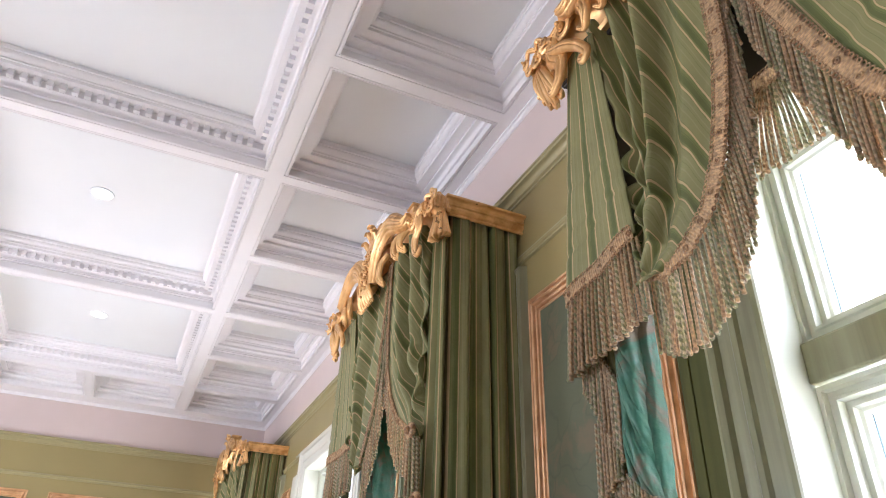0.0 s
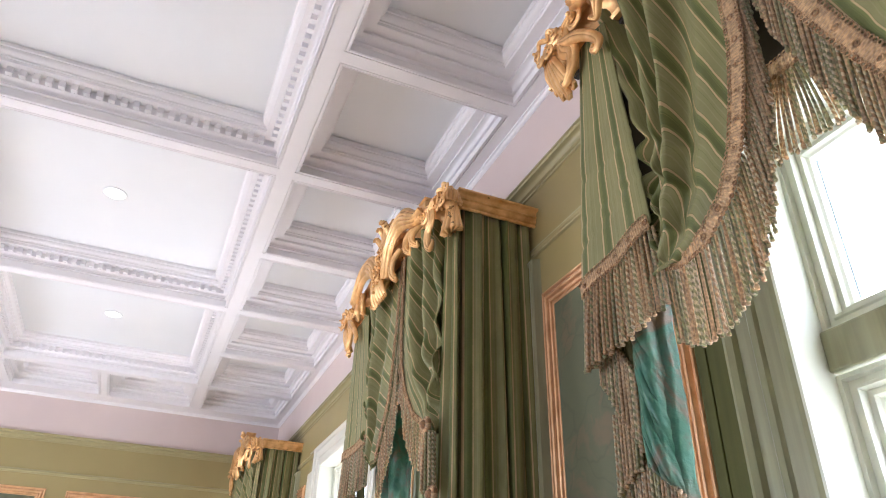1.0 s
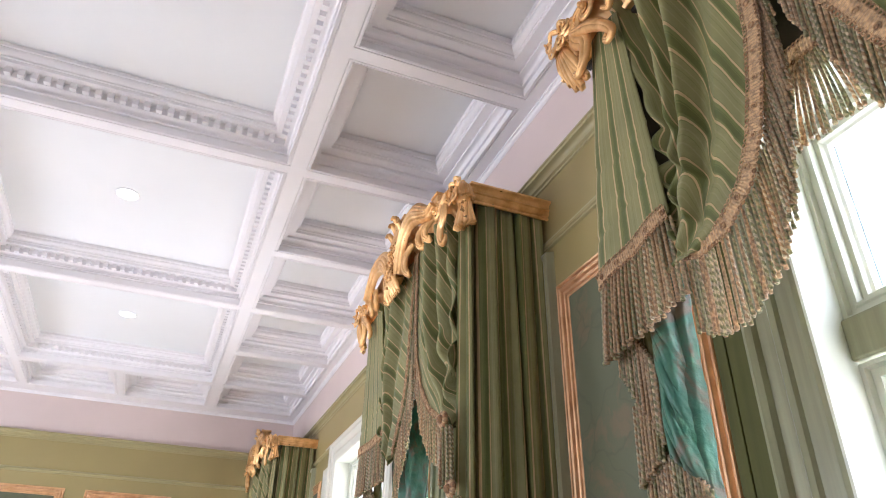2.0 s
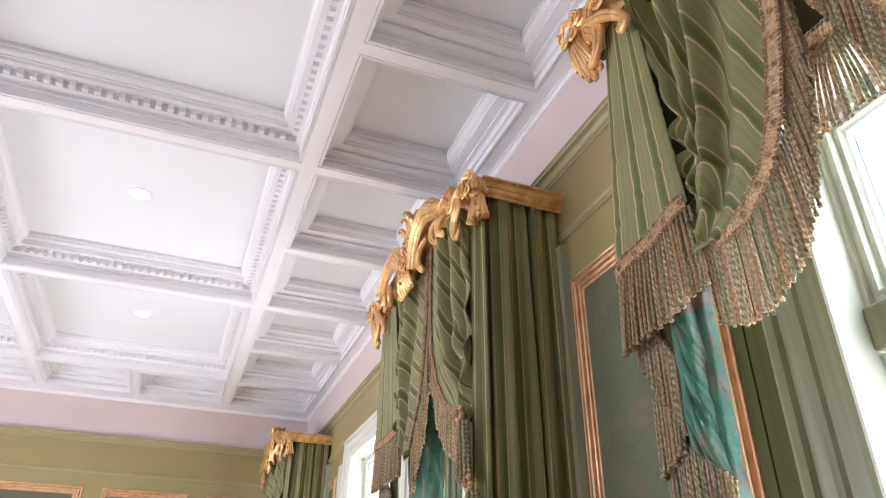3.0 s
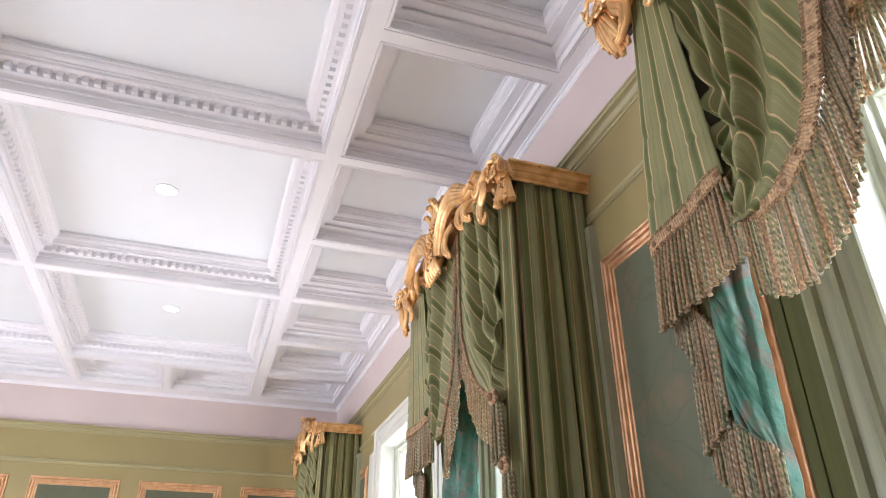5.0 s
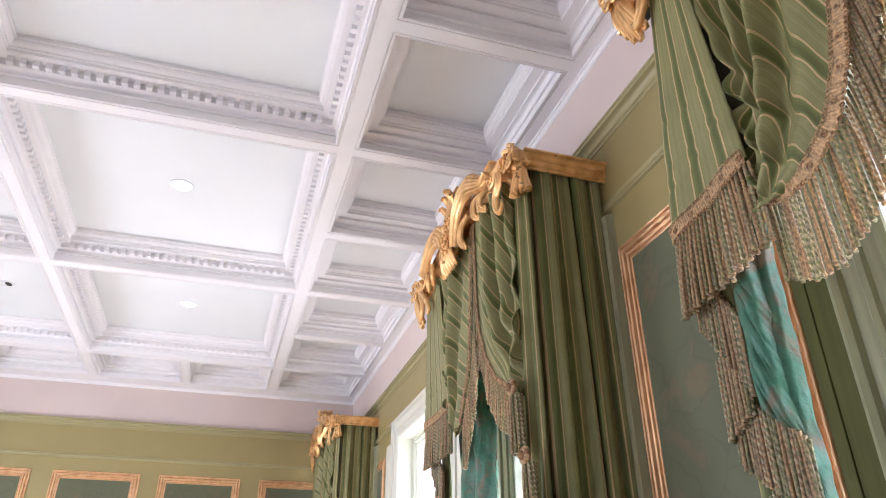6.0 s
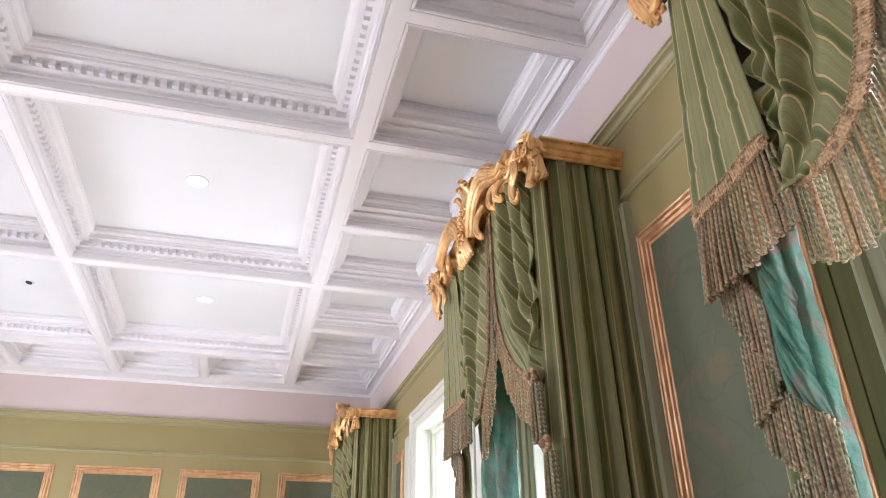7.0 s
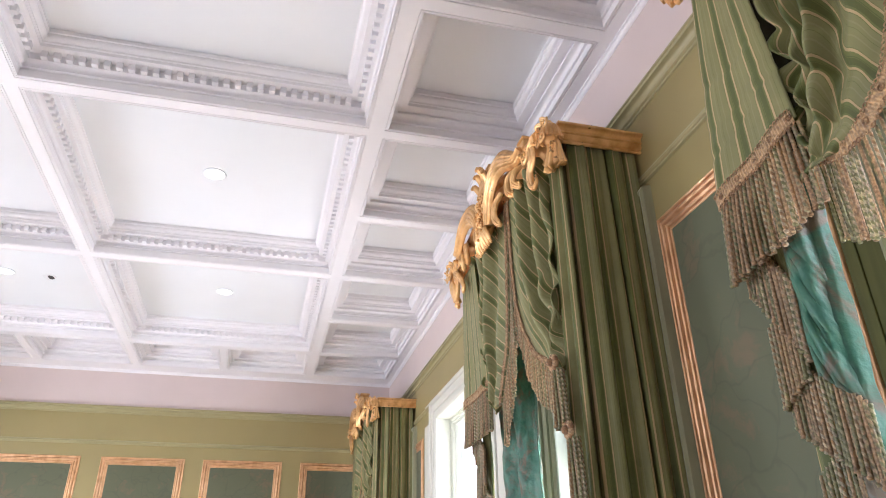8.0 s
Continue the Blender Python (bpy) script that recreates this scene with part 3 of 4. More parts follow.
def fringe(name, path, length, parent, lean=(0, 0), seed=1, spacing=0.0060, radius=0.0036, spread=None, ring=0.0019):
    """Bullion fringe along a path. lean: slope of the cords; spread: their slope along y where the path runs upright, or (start, end) slopes."""
    rnd = random.Random(seed)
    vs, fs, uvs = [], [], []
    pts = resample(path, spacing)
    for i, p in enumerate(pts):
        ln = length * rnd.uniform(0.975, 1.025)
        ly = lean[1]
        if isinstance(spread, tuple):
            ly += spread[0] + (spread[1] - spread[0]) * i / max(1, len(pts) - 1)
        elif spread:
            a, b = pts[max(0, i - 3)], pts[min(len(pts) - 1, i + 3)]
            upright = abs(b[2] - a[2]) / max(1e-6, math.dist(a, b))
            ly += spread * upright ** 3
        layer = -0.004 if i % 2 else 0.003
        cord(vs, fs, uvs, (p[0] + layer, p[1], p[2]), ln, (lean[0] + rnd.uniform(-0.015, 0.015), ly + rnd.uniform(-0.02, 0.02)), radius, rnd.uniform(0, 3), rnd, ring)
    ob = new(name, cord_mesh(name, vs, fs, uvs))
    ob.parent = parent
    return tagged(ob, "twisted tan and sage bullion fringe", "", "", "stuff")


def braid(name, path, width, parent, out=-0.004):
    """A woven braid along the cloth's edge: ribbed band, looped edges, small rosettes."""
    pts = resample(path, 0.0032)
    vs, fs = [], []
    frames = []
    for i, p in enumerate(pts):
        a, b = pts[max(0, i - 1)], pts[min(len(pts) - 1, i + 1)]
        t = Vector(b) - Vector(a)
        t.normalize()
        side = Vector((-1, 0, 0)).cross(t)
        side.normalize()
        frames.append((Vector(p) + Vector((out, 0, 0)), t, side))
    uvs = []
    for i, (p, t, s) in enumerate(frames):
        rib = 0.0016 if i % 2 else 0.0
        base = len(vs)
        for k, lift in ((-0.5, 0.0), (-0.48, 0.0025), (-0.2, 0.0030), (0.2, 0.0030), (0.48, 0.0025), (0.5, 0.0)):
            vs.append(p + s * (k * width) + Vector((-lift - rib, 0, 0)))
        if i:
            for k in range(5):
                fs.append((base + k, base + k + 1, base + k - 5, base + k - 6))
                uvs += [i * 0.5, i * 0.5, (i - 1) * 0.5, (i - 1) * 0.5]

    def torus(c, t, s, r, w, shade=0.8, n=9, m=5):
        first = len(vs)
        for i in range(n):
            a = 2 * math.pi * i / n
            d = t * math.cos(a) + s * math.sin(a)
            for j in range(m):
                b = 2 * math.pi * j / m
                vs.append(c + d * (r + w * math.cos(b)) + Vector((-w * math.sin(b) - 0.004, 0, 0)))
        for i in range(n):
            for j in range(m):
                fs.append((first + i * m + j, first + ((i + 1) % n) * m + j, first + ((i + 1) % n) * m + (j + 1) % m, first + i * m + (j + 1) % m))
                uvs.extend([shade] * 4)

    for i in range(1, len(frames), 3):
        p, t, s = frames[i]
        torus(p + s * (0.54 * width), t, s, 0.0040, 0.0013)
        torus(p - s * (0.54 * width), t, s, 0.0040, 0.0013)
    for i in range(8, len(frames), 17):
        p, t, s = frames[i]
        q = p + Vector((-0.001, 0, 0))
        torus(q, t, s, 0.0056, 0.0016, 0.2)
        torus(q, t, s, 0.0014, 0.0016, 0.8)
    me = bpy.data.meshes.new(name)
    me.from_pydata([tuple(v) for v in vs], [], fs)
    layer = me.uv_layers.new(name="UVMap")
    flat = [0.0] * (2 * len(uvs))
    flat[::2] = uvs
    layer.data.foreach_set("uv", flat)
    me.materials.append(M_BRAID)
    ob = new(name, me)
    ob.parent = parent
    return tagged(ob, "russet woven braid with small rosettes")


REP = 0.066   # one repeat of the stripes


def drapery(name, yn, yf, c, far_trim, far_outer, near_trim, near_outer, tail, seed, bw=0.030, lay=(0.95, 0.30), crimps=1.0, centre=None, gather=44.0, ring=0.0019, satin_lining=False):
    """The swagged top of one pair of curtains. Trims are short lists of (height, y); far is the end away from the entrance."""
    root = tagged(new(name), "green striped silk swag valance with braid and bullion fringe", "valance", "curtain valances")
    root.location = (0.8, c, 2.8)
    bpy.context.view_layer.update()
    inv = (-0.8, -c, -2.8)

    def L(p):
        return (p[0] + inv[0], p[1] + inv[1], p[2] + inv[2])

    rnd = random.Random(seed)
    # swags: gathered at the outer edge, braided along the opening
    for sgn, trim, outer, word in ((1, far_trim, far_outer, "swag"), (-1, near_trim, near_outer, "swag")):
        n_t, n_o = len(trim) - 1, len(outer) - 1
        ph = rnd.uniform(0, 6)

        def place(u, v, trim=trim, outer=outer, sgn=sgn, ph=ph, n_t=n_t, n_o=n_o):
            zt = lerp_list([(i / n_t, p[0]) for i, p in enumerate(trim)], v)
            yt = lerp_list([(i / n_t, p[1]) for i, p in enumerate(trim)], v)
            zo = lerp_list([(i / n_o, p[0]) for i, p in enumerate(outer)], v)
            yo = lerp_list([(i / n_o, p[1]) for i, p in enumerate(outer)], v)
            e = max(0.0, v - 0.40) / 0.60
            yo += sgn * 0.013 * math.sin(v * gather + ph) * min(1, 3 * e) * max(0.0, min(1.0, (0.98 - v) / 0.08))
            zo += 0.010 * math.cos(v * gather + ph) * min(1, 3 * e)
            sag = -0.055 * math.sin(math.pi * u) * v * (0.4 + 0.6 * v)
            y = yt + (yo - yt) * u
            z = zt + (zo - zt) * u + sag
            wob = noise.noise(Vector((u * 2.5, v * 3.0, ph)))
            folds = math.sin(6.283 * (3.4 * u ** 1.4 - 0.42 * v + 0.14 * wob) + 0.6)
            sharp = (abs(folds) ** 0.8) * (1 if folds > 0 else -1)
            ease = max(0.0, min(1.0, (u - 0.12) / 0.38)) * min(1.0, abs(yo - yt) / 0.20)
            crimp = math.sin(v * gather + u * 5 + ph + 2.5 * wob) * max(0.0, u - 0.5) * 0.034 * crimps * (0.2 + e) * max(0.0, min(1.0, (0.97 - v) / 0.08))
            x = 0.812 - 0.034 * math.sin(math.pi * min(1, u * 1.1)) * (0.3 + 0.7 * v) - sharp * 0.036 * ease * (1 - 0.55 * v) - crimp + 0.008 * wob
            fine = math.sin(6.283 * (5.2 * u - 0.9 * v + 0.35 * wob) + ph) * 0.0075 * ease * (0.35 + 0.65 * math.sin(math.pi * v))
            tuck = max(0.0, (v - 0.86) / 0.14)
            x += 0.02 * u + fine + 0.020 * tuck * tuck * (3 - 2 * tuck)
            return L((x, y, z))

        def stripe(u, v, trim=trim, outer=outer, sgn=sgn, n_t=n_t, n_o=n_o):
            zt = lerp_list([(i / n_t, p[0]) for i, p in enumerate(trim)], v)
            yt = lerp_list([(i / n_t, p[1]) for i, p in enumerate(trim)], v)
            zo = lerp_list([(i / n_o, p[0]) for i, p in enumerate(outer)], v)
            yo = lerp_list([(i / n_o, p[1]) for i, p in enumerate(outer)], v)
            y, z = yt + (yo - yt) * u, zt + (zo - zt) * u
            return ((y - c) * lay[0] - z * lay[1] + 0.018 * math.sin(6.283 * (3.4 * u ** 1.4 - 0.42 * v) + 1.4) * min(1, max(0, 2.6 * u - 0.4))) / (REP * 0.85)

        swag = cloth("swag", place, stripe, 64, 110, M_STRIPE, root, "green striped silk gathered into soft folds")
        edge = [place(0.0, i / 60) for i in range(61)]
        braid("braid", [(p[0] - 0.004, p[1], p[2]) for p in edge], bw, swag)
        low = [(p[0] + 0.004, p[1] - sgn * 0.008, p[2] - 0.006) for p in edge[3:]]
        fringe("fringe", low, 0.162, swag, (0.02, 0.0), seed + sgn, 0.0066, 0.0029, -0.07 * sgn, ring)
    # added dark sheet that paints the shade between the two swags
    def hplace(u, v):
        return L((0.885, c - 0.09 + 0.18 * u, 2.95 - 0.52 * v))

    cloth("lining", hplace, lambda u, v: u, 8, 12, M_SHADE_LINING, root, "lining sheet inside the valance, darkened to stand in for shade")
    # the short fringed piece hanging in the middle of the opening, set back from the swags
    if centre:
        (ya, za_), (yb, zb_), drop = centre
        mid = [L((0.868, ya, za_)), L((0.868, yb, zb_))]
        braid("centre_braid", mid, 0.030, root)
        fringe("centre_fringe", [(p[0] + 0.004, p[1], p[2] - 0.012) for p in mid], drop, root, (0, 0), seed + 9, 0.0029, 0.0027, (0.20, -0.22), ring)

    # the hanging tail at the far end
    if tail:
        (ya0, yb0), (ya1, yb1), za, zb = tail

        def tplace(u, v):
            y = (ya0 + (ya1 - ya0) * v) * (1 - u) + (yb0 + (yb1 - yb0) * v) * u
            z = 2.87 + ((za + (zb - za) * u) - 2.87) * v
            x = 0.808 - 0.006 * math.sin(6.283 * (u * 1.3 + 0.1)) * (0.3 + 0.7 * v) - 0.008 * math.sin(math.pi * u)
            x += 0.003 * 0.25 * math.sin(v * 34 + u * 3) * math.exp(-((v - 0.6) / 0.25) ** 2)
            for at, deep in ((0.60, 0.003), (0.74, 0.002), (0.82, 0.004)):
                x += deep * math.exp(-((v - at - 0.02 * math.sin(4 * u + 9 * at)) / 0.012) ** 2)
            return L((x, y, z))

        wide = abs(ya1 - yb1)

        # added dark sheet that paints the shade in the gap beside the tail
        def lplace(u, v):
            return L((0.868 + 0.004 * math.sin(8 * u), yb1 + (ya1 - yb1) * (0.42 * u - 0.06) + 0.05, 2.90 - 0.66 * v))

        cloth("lining", lplace, lambda u, v: u, 12, 20, M_SHADE_LINING, root, "lining sheet behind the tail, darkened to stand in for shade")
        tl = cloth("tail", tplace, lambda u, v: u * wide * 1.1 / (REP * 1.45) + 0.25, 40, 50, M_STRIPE, root, "flat green striped silk tail")
        edge = [tplace(i / 30, 0.995) for i in range(31)]
        braid("braid", edge, 0.030, tl)
        fringe("fringe", [(p[0] + 0.004, p[1], p[2] - 0.012) for p in edge], 0.170, tl, (0.0, 0.0), seed + 20, 0.0056, 0.0037, (0.13, -0.06), ring)

        # zigzag of fringed hems under the tail
        far = 1 if ya1 > yb1 else -1
        tiers = (((0.842, 0.010, -0.045), (0.842, -0.100, -0.212), 0.150), ((0.856, 0.005, -0.266), (0.850, -0.078, -0.230), 0.155),
                 ((0.868, 0.005, -0.308), (0.862, -0.080, -0.380), 0.146), ((0.862, -0.080, -0.380), (0.860, -0.125, -0.408), 0.146),
                 ((0.860, -0.125, -0.408), (0.864, -0.163, -0.452), 0.146), ((0.880, -0.005, -0.540), (0.876, -0.105, -0.480), 0.150))
        wide_k = abs(ya1 - yb1) / 0.247
        for k, (p, q, ln) in enumerate(tiers):
            a = L((p[0], ya1 + p[1] * wide_k * far, za + p[2]))
            b = L((q[0], ya1 + q[1] * wide_k * far, za + q[2]))
            fringe("tier_fringe", [a, b], ln, tl, (0.0, 0.02), seed + 30 + k, 0.0056, 0.0037, None, ring)

        def cplace(u, v):
            y = ya1 - far * wide_k * (0.012 + 0.085 * u + 0.012 * math.sin(7 * v))
            z = za - 0.02 - 0.80 * v - 0.06 * u
            return L((0.862 + 0.040 * v + 0.010 * math.sin(9 * u + 4 * v), y, z))

        cloth("cascade", cplace, lambda u, v: u * 1.6, 20, 40, M_STRIPE, tl, "green striped silk cascade behind the fringe")
        if satin_lining:
            # teal lining turned outwards: one broad fold with a curved hem, and the strip that hangs on behind it
            def fold(u, v):
                bottom = 1.815 - 0.072 * u ** 1.4
                y = 0.992 + 0.006 * math.sin(3 * v) - 0.066 * min(u, 0.72) - 0.024 * max(0.0, u - 0.72)
                z = 2.175 + (bottom - 2.175) * v
                wr = noise.noise(Vector((u * 2.2 + v * 1.5, v * 9.0 - u * 5.0, 1.7))) + 0.55 * noise.noise(Vector((u * 5.0, v * 26.0 - u * 12.0, 4.2)))
                x = 0.858 - 0.020 * math.sin(math.pi * min(1.0, u * 1.15 + 0.06)) + 0.110 * max(0.0, u - 0.70) + 0.008 * wr * (0.4 + 0.6 * v)
                return L((x, y + 0.004 * wr, z))

            def strip(u, v):
                wr = noise.noise(Vector((u * 3.0, v * 30.0 - u * 4.0, 8.8))) + 0.5 * noise.noise(Vector((u * 6.0, v * 75.0, 2.8)))
                y = 0.974 - 0.038 * min(1.0, 1.6 * u) + 0.005 * math.sin(9 * v) - 0.006 * u
                return L((0.872 + 0.060 * max(0.0, u - 0.5) + 0.006 * wr, y, 2.17 - 2.08 * v))

            lining = cloth("satin_lining", fold, lambda u, v: u, 48, 96, M_TEAL, tl, "creased teal satin lining with faded flower sprays")
            cloth("lining_strip", strip, lambda u, v: u, 24, 200, M_TEAL, lining)
    return root


drapery("swag_valance", -0.08, 1.15, 0.527,
        [(2.93, 0.545), (2.60, 0.551), (2.47, 0.557), (2.366, 0.578), (2.265, 0.608), (2.184, 0.650), (2.137, 0.710), (2.130, 0.775), (2.172, 0.868)],
        [(2.93, 0.940), (2.74, 0.902), (2.60, 0.876), (2.46, 0.848), (2.36, 0.848), (2.26, 0.854), (2.195, 0.872)],
        [(2.93, 0.518), (2.60, 0.478), (2.463, 0.436), (2.341, 0.395), (2.279, 0.373), (2.20, 0.339), (2.12, 0.27), (2.06, 0.14)],
        [(2.93, 0.07), (2.66, 0.07), (2.50, 0.06), (2.35, 0.05), (2.18, 0.03)],
        ((1.004, 0.895), (1.085, 0.838), 2.197, 2.243), 11, 0.030, (0.95, 0.28), 1.7, ((0.556, 2.405), (0.482, 2.402), 0.160), 44.0, 0.0019, True)
SECOND = drapery("swag_valance", 1.84, 3.07, 2.30,
                 [(2.93, 2.335), (2.62, 2.350), (2.509, 2.370), (2.40, 2.400), (2.304, 2.433), (2.22, 2.475), (2.154, 2.515), (2.165, 2.58)],
                 [(2.93, 2.860), (2.79, 2.829), (2.60, 2.800), (2.45, 2.720), (2.344, 2.655), (2.267, 2.660), (2.18, 2.59)],
                 [(2.93, 2.310), (2.60, 2.305), (2.46, 2.285), (2.329, 2.225), (2.216, 2.124), (2.145, 2.003), (2.12, 1.965)],
                 [(2.93, 1.98), (2.66, 1.950), (2.50, 1.945), (2.35, 1.945), (2.20, 1.93)],
                 ((2.98, 2.78), (3.00, 2.635), 2.250, 2.252), 47, 0.014, (0.55, 0.50), 2.4, None, 24.0, 0.0032)
copy_thing(SECOND, Matrix.Translation((0.8, 2.30 + 3.86, 2.8)))


def pleats(name, yn, label):
    """Full-length curtain at the near end: pleated return towards the wall, narrow stacked folds on the front."""
    root = tagged(new(name), label, "curtain", "long curtains")
    root.location = (0.9, yn, 0)

    def rplace(u, v):
        x = 0.864 + u * 0.284
        z = 2.972 - v * 2.927
        w = 0.013 * math.sin(6.283 * (u * 2.4 + 0.05 * math.sin(2.2 * v)) + 1.0) + 0.0045 * math.sin(6.283 * (u * 6.1 + 0.08 * math.sin(3 * v)) + v * 2)
        w += 0.048 * math.exp(-((u - 0.60 - 0.03 * v) / 0.024) ** 2) + 0.030 * math.exp(-((u - 0.045) / 0.020) ** 2) + 0.024 * math.exp(-((u - 0.30 - 0.02 * v) / 0.022) ** 2)
        flare = 1 + 0.25 * v
        return (x + 0.012 * v * (u - 0.3) - 0.9, 0.030 + w * flare - 0.02 * v, z)

    cloth("return_panel", rplace, lambda u, v: u * 0.36 / (REP * 1.35), 110, 40, M_STRIPE, root, "olive striped silk hanging in deep pleats")

    # added dark sheet: hides the window and stands in for shade in the slit
    def bplace(u, v):
        return (0.030 + 0.006 * math.sin(5 * u), 0.045 + 0.16 * u, 2.88 - 2.83 * v)

    cloth("lining", bplace, lambda u, v: u, 10, 20, M_SHADE_LINING, root, "lining sheet behind the folds, darkened to stand in for shade")

    def fplace(u, v):
        y = 0.018 + u * (0.150 - 0.02 * v)
        z = 2.93 - v * 2.88
        x = 0.866 - 0.030 * abs(math.sin(6.283 * (u * 1.55 + 0.08))) ** 0.8 - 0.01 * math.sin(u * 3)
        x += 0.006 * math.sin(4 * v + 6 * u)
        return (x - 0.9, y, z)

    cloth("front_folds", fplace, lambda u, v: u * 0.20 / REP + 0.15, 60, 40, M_STRIPE, root, "stacked vertical folds of striped silk")
    return root


pleats("long_curtain", -0.10, "full-length green striped silk curtain in deep pleats")
LONGC = pleats("long_curtain", 1.855, "full-length green striped silk curtain in deep pleats")
copy_thing(LONGC, Matrix.Translation((0.9, 1.855 + 3.86, 0)))


def tassel_bunch(y, z, seed):
    """A braided rosette with a bunch of cords under it."""
    root = tagged(new("tassel"), "tan braided rosette with a bunch of twisted cords", "tassel", "curtain tassels")
    root.location = (0.79, y, z)
    rnd = random.Random(seed)
    vs, fs, uvs = [], [], []
    for k in range(26):
        a = 6.283 * k / 26
        r = 0.022 * (0.4 + 0.6 * (k % 3) / 2)
        cord(vs, fs, uvs, (r * math.cos(a) * 0.7, r * math.sin(a), -0.02), 0.175 * rnd.uniform(0.95, 1.05), (0, 0.10 * math.sin(a)), 0.0042, rnd.uniform(0, 3), rnd)
    ob = new("tassel_skirt", cord_mesh("tassel_skirt", vs, fs, uvs))
    ob.parent = root
    tagged(ob, "", "", "", "stuff")
    bm = bmesh.new()
    for k in range(9):
        a = 6.283 * k / 9
        bmesh.ops.create_icosphere(bm, subdivisions=2, radius=0.013, matrix=Matrix.Translation((-0.012, 0.016 * math.cos(a), 0.016 * math.sin(a))) @ Matrix.Diagonal((0.8, 1, 1, 1)))
    bmesh.ops.create_icosphere(bm, subdivisions=2, radius=0.015, matrix=Matrix.Translation((-0.020, 0, 0)))
    part("rosette", bm, M_BRAID, root, "", True)
    return root


FIRST_T = tassel_bunch(1.935, 2.125, 3)
copy_thing(FIRST_T, Matrix.Translation((0.79, 1.868, 1.905)))
copy_thing(FIRST_T, Matrix.Translation((0.79, 1.935 + 3.86, 2.125)))


def under_curtain(y0, y1, x, top, label):
    """Satin curtain hanging behind the swags."""
    root = tagged(new("satin_curtain"), label, "curtain", "satin curtains")
    root.location = (x, y0, 0)

    def splace(u, v):
        w = y1 - y0
        k = noise.noise(Vector((u * 5.0, v * 16.0 + u * 4, y0))) + 0.6 * noise.noise(Vector((u * 11.0 + 3, v * 40.0 - u * 9, y0)))
        return (0.024 * math.sin(6.283 * (u * 1.7 + 0.05 * math.sin(5 * v))) + 0.014 * k, u * w * (1 + 0.06 * math.sin(4 * v)), top - v * (top - 0.05))

    cloth("satin", splace, lambda u, v: u, 60, 90, M_TEAL, root)
    return root


under_curtain(2.50, 2.80, 0.93, 2.6, "teal satin curtain with faded flower sprays")
under_curtain(2.50 + 3.86, 2.80 + 3.86, 0.93, 2.6, "teal satin curtain with faded flower sprays")


# ---- gilt pelmets ----
def curve_through(pts, count):
    """Even steps along a smooth curve through the points."""
    ps = [Vector(p) for p in pts]
    ps = [ps[0] * 2 - ps[1]] + ps + [ps[-1] * 2 - ps[-2]]
    out = []
    n = len(ps) - 3
    for k in range(count + 1):
        f = min(n - 1e-6, n * k / count)
        i = int(f)
        t = f - i
        p, q, r, w = ps[i:i + 4]
        out.append(0.5 * (2 * q + (r - p) * t + (2 * p - 5 * q + 4 * r - w) * t * t + (3 * q - p - 3 * r + w) * t ** 3))
    return out


def band(bm, pts, widths, reeds, bulge, cut, out=(-1, 0, 0), thick=0.012):
    """A carved strap through the points: rounded reeds with sharp valleys on the face, solid back. out: the way its face looks."""
    nv, nu = max(10, 7 * (len(pts) - 1)), 6 * reeds
    line = curve_through(pts, nv)
    o = Vector(out).normalized()
    face, back = [], []
    for j, p in enumerate(line):
        t = (line[min(nv, j + 1)] - line[max(0, j - 1)]).normalized()
        side = t.cross(o)
        side = side.normalized() if side.length > 1e-4 else Vector((0, 0, 1))
        n = side.cross(t)
        if n.dot(o) < 0:
            n = -n
        f = (len(widths) - 1) * j / nv
        i = min(len(widths) - 2, int(f))
        w = widths[i] + (widths[i + 1] - widths[i]) * (f - i)
        k = min(1.0, w / 0.03)
        rf, rb = [], []
        for i in range(nu + 1):
            u = 2 * i / nu - 1
            ridge = k * (bulge * (1 - u * u) + cut * abs(math.sin(math.pi * reeds * (u + 1) / 2)) ** 0.6)
            rf.append(bm.verts.new(p + side * (u * w / 2) + n * ridge))
            rb.append(bm.verts.new(p + side * (u * w / 2 * 0.97) - n * thick * k * (1 - 0.7 * abs(u))))
        face.append(rf)
        back.append(rb)
    for j in range(nv):
        for i in range(nu):
            bm.faces.new((face[j][i], face[j][i + 1], face[j + 1][i + 1], face[j + 1][i]))
            bm.faces.new((back[j][i + 1], back[j][i], back[j + 1][i], back[j + 1][i + 1]))
        bm.faces.new((back[j][0], face[j][0], face[j + 1][0], back[j + 1][0]))
        bm.faces.new((face[j][nu], back[j][nu], back[j + 1][nu], face[j + 1][nu]))
    bm.faces.new(face[0] + back[0][::-1])
    bm.faces.new(face[nv][::-1] + back[nv])


def coil(bm, centre, radius, turns, start, hand, width, lead):
    """A strap that runs through the lead points and winds into a volute facing the room."""
    pts = list(lead)
    n = int(9 * turns)
    for k in range(n + 1):
        a = start + hand * 6.283 * turns * k / n
        r = radius * (1 - 0.80 * k / n)
        pts.append((centre[0] - 0.012 * k / n, centre[1] + r * math.cos(a), centre[2] + r * math.sin(a)))
    band(bm, pts, [width * 0.9] * len(lead) + [width * (1 - 0.65 * k / n) * 0.8 for k in range(n + 1)], 2, 0.006, 0.003)
    bmesh.ops.create_icosphere(bm, subdivisions=2, radius=radius * 0.30, matrix=Matrix.Translation((centre[0] - 0.016, centre[1], centre[2])))


